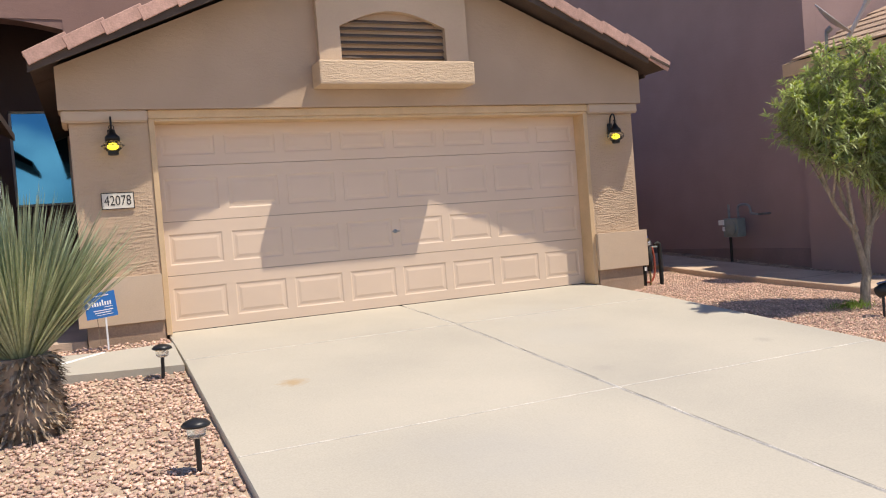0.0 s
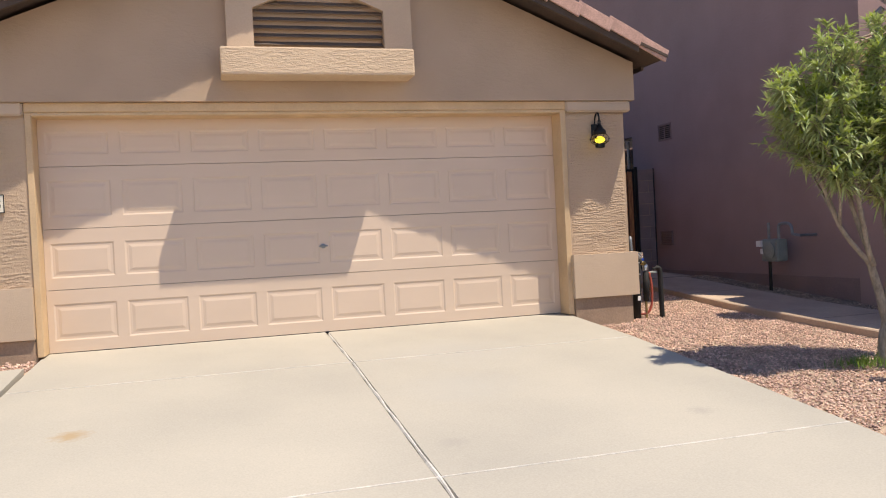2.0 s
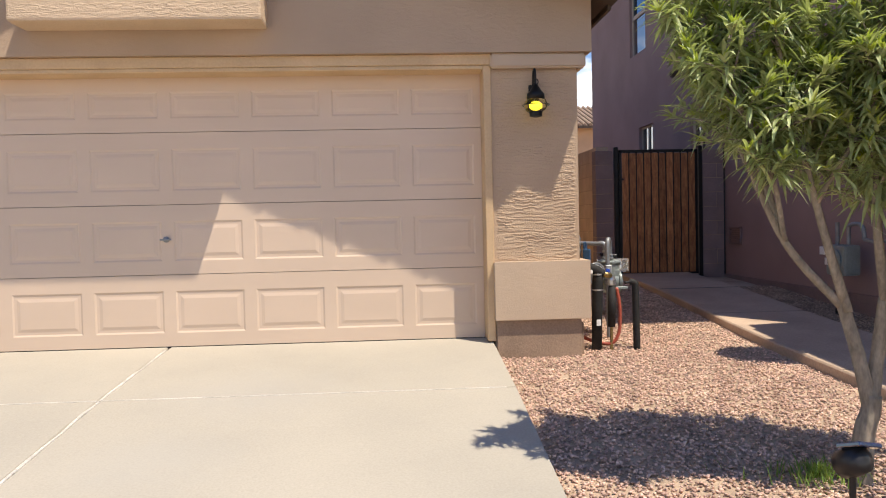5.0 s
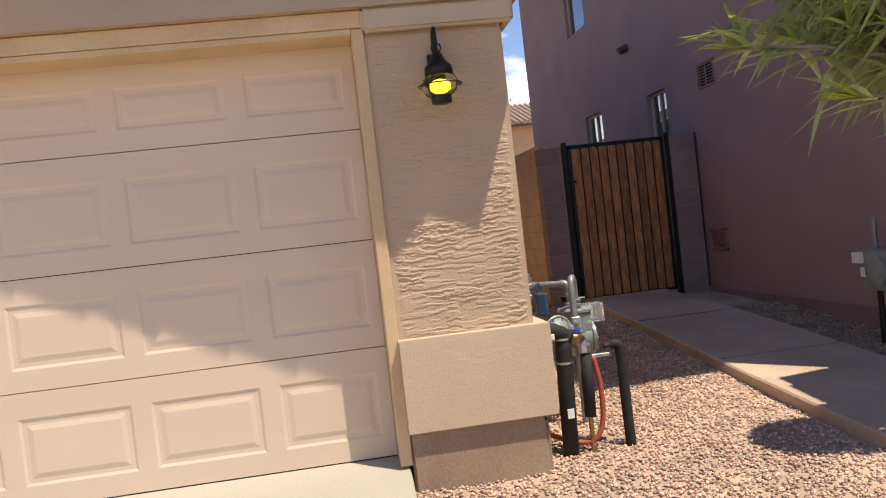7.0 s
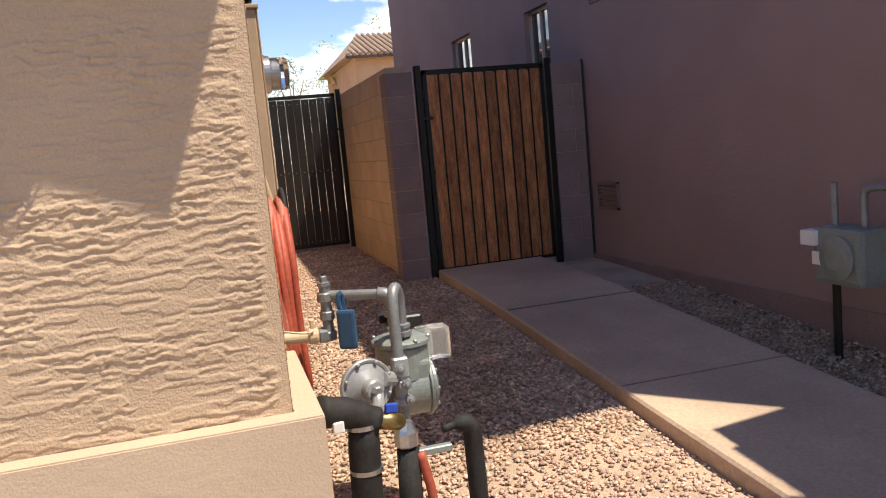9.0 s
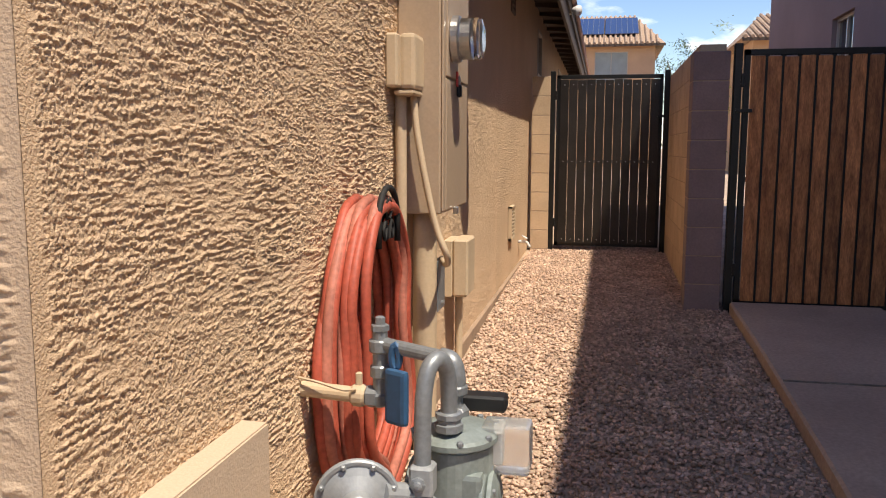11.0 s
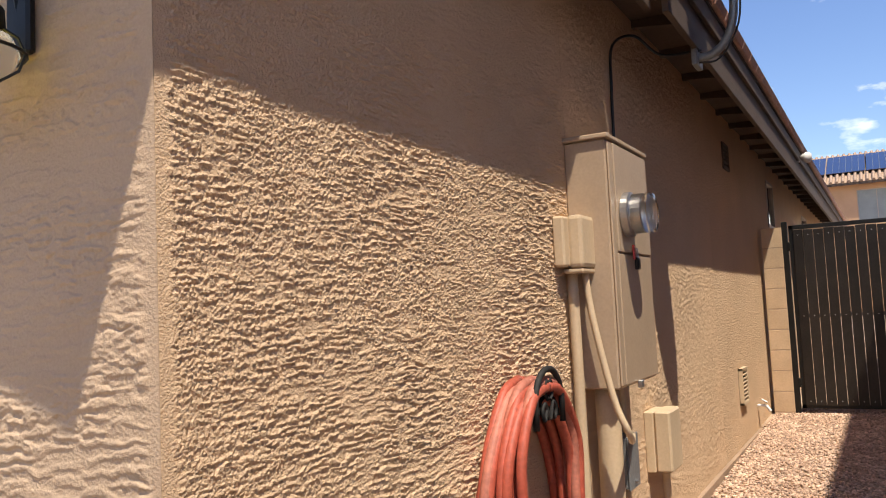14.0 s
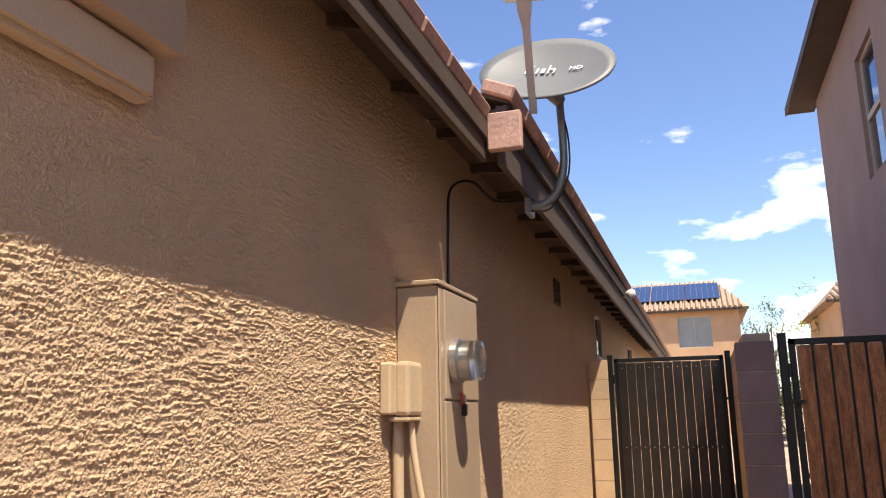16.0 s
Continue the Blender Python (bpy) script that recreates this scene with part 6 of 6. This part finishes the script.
def satellite_dish(center, normal, roll, mast, width, label, lettering, grey):
    g = empty("satellite_dish", label, "satellite dish", "satellite dishes", (0, 0, 0))
    nrm = Vector(normal).normalized()
    D = Matrix.Translation(center) @ nrm.to_track_quat("Z", "Y").to_matrix().to_4x4() @ pose(0, 0, 0, 0, 0, roll)
    bm = dish_mesh(width, width * 0.82, 0.055)
    bmesh.ops.transform(bm, matrix=D, verts=bm.verts)
    refl = part("reflector", bm, grey, g, "shallow oval reflector", True)
    if lettering:
        text_mesh("lettering", "HD", 0.05, D @ pose(0.145, 0.035, 0.022, -2, -5, 0), M["sign_white"], refl)
        lt = bmesh.new()
        for u, v, hh, ww in ((-0.115, 0.03, 0.045, 0.022), (-0.094, 0.045, 0.08, 0.008), (-0.06, 0.03, 0.05, 0.009), (-0.03, 0.03, 0.04, 0.02), (0.0, 0.045, 0.08, 0.009), (0.03, 0.03, 0.045, 0.009), (0.017, 0.048, 0.012, 0.02)):
            box(u - ww / 2, u + ww / 2, v - hh / 2, v + hh / 2, 0.010, 0.014, 0, lt, D)
        part("logo", lt, M["sign_white"], refl, "white logo bars")
    part("mast", tube(smooth_path(mast, 6), 0.021, 14), M["galv"], g, "bent grey mast", True)
    part("foot", box(-0.02, 0.008, -0.07, 0.07, -0.05, 0.06, 0.004, m=Matrix.Translation(mast[0])), M["galv"], g)
    back = D @ Vector((0, -0.05, -0.05))
    part("clamp", tube([mast[-1], back], 0.035, 10), M["galv"], g)
    a0, a1 = D @ Vector((0, -width * 0.42, -0.03)), D @ Vector((0, -0.14, 0.50))
    arm = part("feed_arm", tube([a0, a0.lerp(a1, 0.5), a1], [0.027, 0.026, 0.025], 4), M["dish_arm"], g, "square feed arm")
    hd = part("feed_bracket", tube([a0.lerp(a1, 0.72), a0.lerp(a1, 0.9), a1 + (a1 - a0) * 0.06], [0.022, 0.045, 0.05], 4), M["dish_arm"], g)
    for s in (-1, 0, 1):
        p = D @ Vector((s * 0.085, -0.11, 0.52))
        q = D @ Vector((s * 0.07, -0.03, 0.48))
        part("feed_horn", tube([p, p.lerp(q, 0.4), p.lerp(q, 0.6), q], [0.022, 0.022, 0.028, 0.03], 14), M["white"], g, "white feed horn")
    part("feed_block", box(-0.1, 0.1, -0.15, -0.10, 0.48, 0.55, 0.008, m=D), M["white"], g, "white feed housing")
    return g


satellite_dish((0.495, 2.95, 3.11), (0.02, -0.80, 0.60), -11, [(0.345, 3.12, 2.47), (0.41, 3.12, 2.475), (0.475, 3.115, 2.52), (0.52, 3.105, 2.61), (0.535, 3.10, 2.74), (0.53, 3.08, 3.02)], 0.71, "dark grey satellite dish on a bent mast at the eave", True, M["dish"])
satellite_dish((2.60, -0.86, 3.07), (0.36, -0.64, 0.68), 0, [(2.735, -0.78, 2.62), (2.66, -0.78, 2.60), (2.59, -0.78, 2.68), (2.575, -0.80, 2.95)], 0.72, "pale satellite dish on the wing roof edge", False, M["dish_arm"])
conduit([(0.365, 3.1, 2.50), (0.2, 2.95, 2.47), (0.1, 2.86, 2.56), (0.02, 2.75, 2.50), (0.012, 2.72, 2.3), (0.012, 2.70, 1.93)], 0.007, "thin black cable running down the wall", "black_plastic", "cable")
conduit([(0.535, 3.085, 2.98), (0.565, 3.09, 2.80), (0.55, 3.10, 2.60), (0.45, 3.12, 2.45), (0.34, 3.1, 2.44)], 0.005, "thin black cable along the dish mast", "black_plastic", "cable")

# neighbour's gas meter
ng = empty("neighbor_gas_meter", "grey-green gas meter on a stand against the mauve wall", "gas meter", at=(2.95, 1.44, 0.0))
part("body", box(-0.09, 0.09, -0.16, 0.16, 0.30, 0.60, 0.03, seg=2), M["meter"], ng)
part("cover", lathe([(0.11, 0), (0.115, 0.02), (0.06, 0.035)], 20, pose(-0.09, -0.02, 0.45, 0, -90, 0)), M["meter"], ng)
part("index", box(-0.12, -0.05, 0.12, 0.22, 0.5, 0.58, 0.004), M["white"], ng, "white index plate")
part("tag", box(-0.10, -0.09, 0.10, 0.16, 0.40, 0.47, 0.002), M["white"], ng)
part("stand", tube([(0, 0.1, -0.15), (0, 0.1, 0.32)], 0.022, 10), M["black"], ng)
part("pipe", tube(smooth_path([(0, -0.1, 0.58), (0, -0.1, 0.76), (0.0, -0.16, 0.80), (0.0, -0.28, 0.80), (0.0, -0.34, 0.76), (0.0, -0.36, 0.66)], 5), 0.02, 10), M["galv"], ng, smooth=True)
part("pipe", tube([(0, 0.1, 0.58), (0, 0.1, 0.82)], 0.02, 10), M["galv"], ng)
part("wall_pipe", tube([(0.0, -0.36, 0.66), (0.0, -0.5, 0.64), (0.25, -0.5, 0.64)], 0.018, 10), M["galv"], ng)


# ---- far houses and trees beyond the gates ----
def far_house(name, x0, x1, y, z0, z1, ridge, label, solar, wall="far_wall"):
    h = empty(name, label, "house", at=(0, 0, 0))
    d = 9.0
    wx = ((x0 + x1) / 2 + 0.15, (x0 + x1) / 2 + 1.95)
    part("wall", wall_with_holes(x0, x1, z0, z1, [(wx[0], wx[1], z1 - 2.05, z1 - 0.35)], lambda u, dd, z: (u, y + dd, z), 0.25), M[wall], h)
    part("wall", box(x0, x0 + 0.25, y + 0.25, y + d, z0, z1), M[wall], h)
    part("wall", box(x1 - 0.25, x1, y + 0.25, y + d, z0, z1), M[wall], h)
    w = window_unit(h, wx[0], wx[1], z1 - 2.05, z1 - 0.35, lambda u, dd, z: (u, y + dd, z), True, M["blind"])
    e = 0.5
    rf = bmesh.new()
    a = [rf.verts.new(p) for p in ((x0 - e, y - e, z1), (x1 + e, y - e, z1), (x1 - 1.0, y + d / 2, ridge), (x0 + 1.0, y + d / 2, ridge), (x0 - e, y + d + e, z1), (x1 + e, y + d + e, z1))]
    rf.faces.new((a[0], a[1], a[2], a[3]))
    rf.faces.new((a[1], a[5], a[2]))
    rf.faces.new((a[0], a[3], a[4]))
    rf.faces.new((a[5], a[4], a[3], a[2]))
    rf.faces.new((a[0], a[4], a[5], a[1]))
    roof = part("roof", rf, M["far_tile"], h)
    run = d / 2 + e
    sl = math.atan2(ridge - z1, run)
    rows = bmesh.new()
    L = math.hypot(run, ridge - z1)
    for i in range(int((x1 - x0) / 0.28) + 3):
        x = x0 - e + 0.12 + i * 0.28
        side = min(x - (x0 - e), (x1 + e) - x)
        fmax = min(1.0, side / 1.5)
        tube([(x, y - e - 0.05, z1 + 0.05), (x, y - e + run * fmax, z1 + 0.03 + (ridge - z1) * fmax)], 0.08, 6, rows)
    tagged(part("tile_roll", rows, M["far_tile"], roof), kind="stuff")
    part("fascia", box(x0 - e, x1 + e, y - e, y - e + 0.04, z1 - 0.12, z1 + 0.02), M["fascia"], roof)
    if solar:
        for i in range(3):
            mm = Matrix.Translation((x0 + 1.2 + i * 1.9, y - e + run * 0.52, z1 + (ridge - z1) * 0.52 + 0.2)) @ Matrix.Rotation(sl, 4, "X")
            sp_ = part("solar_panel", box(-0.92, 0.92, -1.6, 1.6, -0.02, 0.02, 0.004, m=mm), M["solar"], h, "blue solar panel")
            for k in range(1, 6):
                part("cell_line", box(-0.92 + 0.307 * k - 0.006, -0.92 + 0.307 * k + 0.006, -1.6, 1.6, 0.021, 0.024, m=mm), M["galv"], sp_)
    return h


far_house("far_house", -3.4, 3.4, 45.0, -0.2, 6.8, 9.0, "two-storey orange-tan house with solar panels on a tiled roof", True)
far_house("far_house", 6.6, 15.0, 34.0, -0.2, 5.6, 7.2, "cream two-storey house with a red tiled roof behind", False)


def far_tree(x, y, z, h, r, mat, label, seed):
    rnd = random.Random(seed)
    g = empty("far_tree", label, "tree", "distant trees", (x, y, z))
    part("trunk", tube(smooth_path([(0, 0, 0), (0.1, 0, h * 0.3), (0, 0.1, h * 0.6)], 4), [0.18 - 0.01 * k for k in range(9)], 8), M["bark"], g)
    lv = bmesh.new()
    for c in range(46):
        p = Vector((rnd.gauss(0, r * 0.42), rnd.gauss(0, r * 0.42), h * 0.62 + rnd.gauss(0, h * 0.15)))
        for k in range(34):
            q = p + Vector((rnd.gauss(0, 0.24), rnd.gauss(0, 0.24), rnd.gauss(0, 0.2)))
            blade(lv, q, Vector((rnd.uniform(-1, 1), rnd.uniform(-1, 1), rnd.uniform(-0.3, 1))), rnd.uniform(0.16, 0.34), 0.04, 0.3, 1)
    tagged(part("crown", lv, mat, g), kind="stuff")
    for k in range(4):
        a = k * 1.6
        part("limb", tube([(0, 0.05, h * 0.45), (r * 0.4 * math.cos(a), r * 0.4 * math.sin(a), h * 0.75)], [0.08, 0.02], 6), M["bark"], g)
    return g


far_tree(5.0, 47.0, -0.2, 8.4, 2.0, M["far_leaf"], "distant grey-green tree between the houses", 1)
far_tree(7.3, 40.0, -0.2, 7.5, 2.2, M["far_leaf_lime"], "distant yellow-green palo verde tree", 2)
far_tree(4.0, 30.0, -0.2, 3.2, 1.0, M["far_leaf"], "distant green shrub behind the block wall", 3)


# ---- gravel ----
def gravel(name, area, count, size, mat, label, seed, z_of):
    """Loose angular stones scattered over an area, one mesh."""
    rs = np.random.RandomState(seed)
    cube = np.array([[x, y, z] for x in (-1, 1) for y in (-1, 1) for z in (-1, 1)], float)
    quads = np.array([[0, 1, 3, 2], [4, 6, 7, 5], [0, 4, 5, 1], [2, 3, 7, 6], [0, 2, 6, 4], [1, 5, 7, 3]])
    xy = []
    while len(xy) < count:
        p = np.column_stack([rs.uniform(area[0], area[1], 4000), rs.uniform(area[2], area[3], 4000)])
        xy += [q for q in p if area[4](q[0], q[1])]
    xy = np.array(xy[:count])
    V = np.tile(cube, (count, 1, 1)) * rs.uniform(0.55, 1.0, (count, 8, 3))
    V *= (rs.uniform(0.5, 1.3, (count, 1, 3)) * np.array([1, 0.8, 0.55]) * size)
    a, b = rs.uniform(0, 6.283, count), rs.uniform(-0.5, 0.5, count)
    ca, sa, cb, sb_ = np.cos(a)[:, None], np.sin(a)[:, None], np.cos(b)[:, None], np.sin(b)[:, None]
    x1, z1 = V[..., 0] * cb - V[..., 2] * sb_, V[..., 0] * sb_ + V[..., 2] * cb
    x2, y2 = x1 * ca - V[..., 1] * sa, x1 * sa + V[..., 1] * ca
    zz = np.array([z_of(x, y) for x, y in xy])[:, None] + rs.uniform(-0.3, 0.5, count)[:, None] * size
    P = np.stack([x2 + xy[:, 0:1], y2 + xy[:, 1:2], z1 + zz], -1).reshape(-1, 3)
    f = (quads[None] + (np.arange(count) * 8)[:, None, None]).reshape(-1, 4)
    me = bpy.data.meshes.new(name)
    me.vertices.add(len(P))
    me.vertices.foreach_set("co", P.astype(np.float32).ravel())
    me.loops.add(f.size)
    me.loops.foreach_set("vertex_index", f.astype(np.int32).ravel())
    me.polygons.add(len(f))
    me.polygons.foreach_set("loop_start", np.arange(0, f.size, 4, dtype=np.int32))
    me.update(calc_edges=True)
    me.materials.append(mat)
    return tagged(new(name, me), label, "gravel", kind="stuff")


def left_bed(x, y):
    walk_lo = -1.50 + (-5.74 - x) * 0.13
    if x > -5.74 or y > 0.0:
        return False
    return y < walk_lo or (y > -0.56 - 0.02 and x > -6.75 and y < -0.04)


def right_bed(x, y):
    if y < 0 and x < drive_right(y) + 0.01:
        return False
    if y >= 0 and x < 0.04:
        return False
    return x < 1.65


gz = lambda x, y: ground_z(x, y) - 0.012
gravel("gravel_bed", (-9.5, -5.74, -8.6, -0.03, left_bed), 24000, 0.0155, M["gravel"], "pink and tan crushed gravel of the front bed", 1, gz)
gravel("gravel_bed", (-0.8, 1.65, -7.5, 1.2, right_bed), 36000, 0.0100, M["gravel"], "pink and tan crushed gravel beside the driveway", 2, gz)
gravel("gravel_bed", (0.03, 1.65, 1.2, 7.9, right_bed), 33000, 0.0112, M["gravel_tan"], "tan and pink gravel of the side yard", 3, gz)
gravel("gravel_bed", (1.65, 3.17, -6.0, -2.36, lambda x, y: True), 5000, 0.0155, M["gravel"], "gravel in front of the side walk", 4, gz)
gravel("gravel_bed", (2.63, 3.17, -2.3, 3.4, lambda x, y: True), 8000, 0.0105, M["gravel_dirt"], "gravel strip along the mauve wall", 5, lambda x, y: ground_z(x, y) + 0.02)
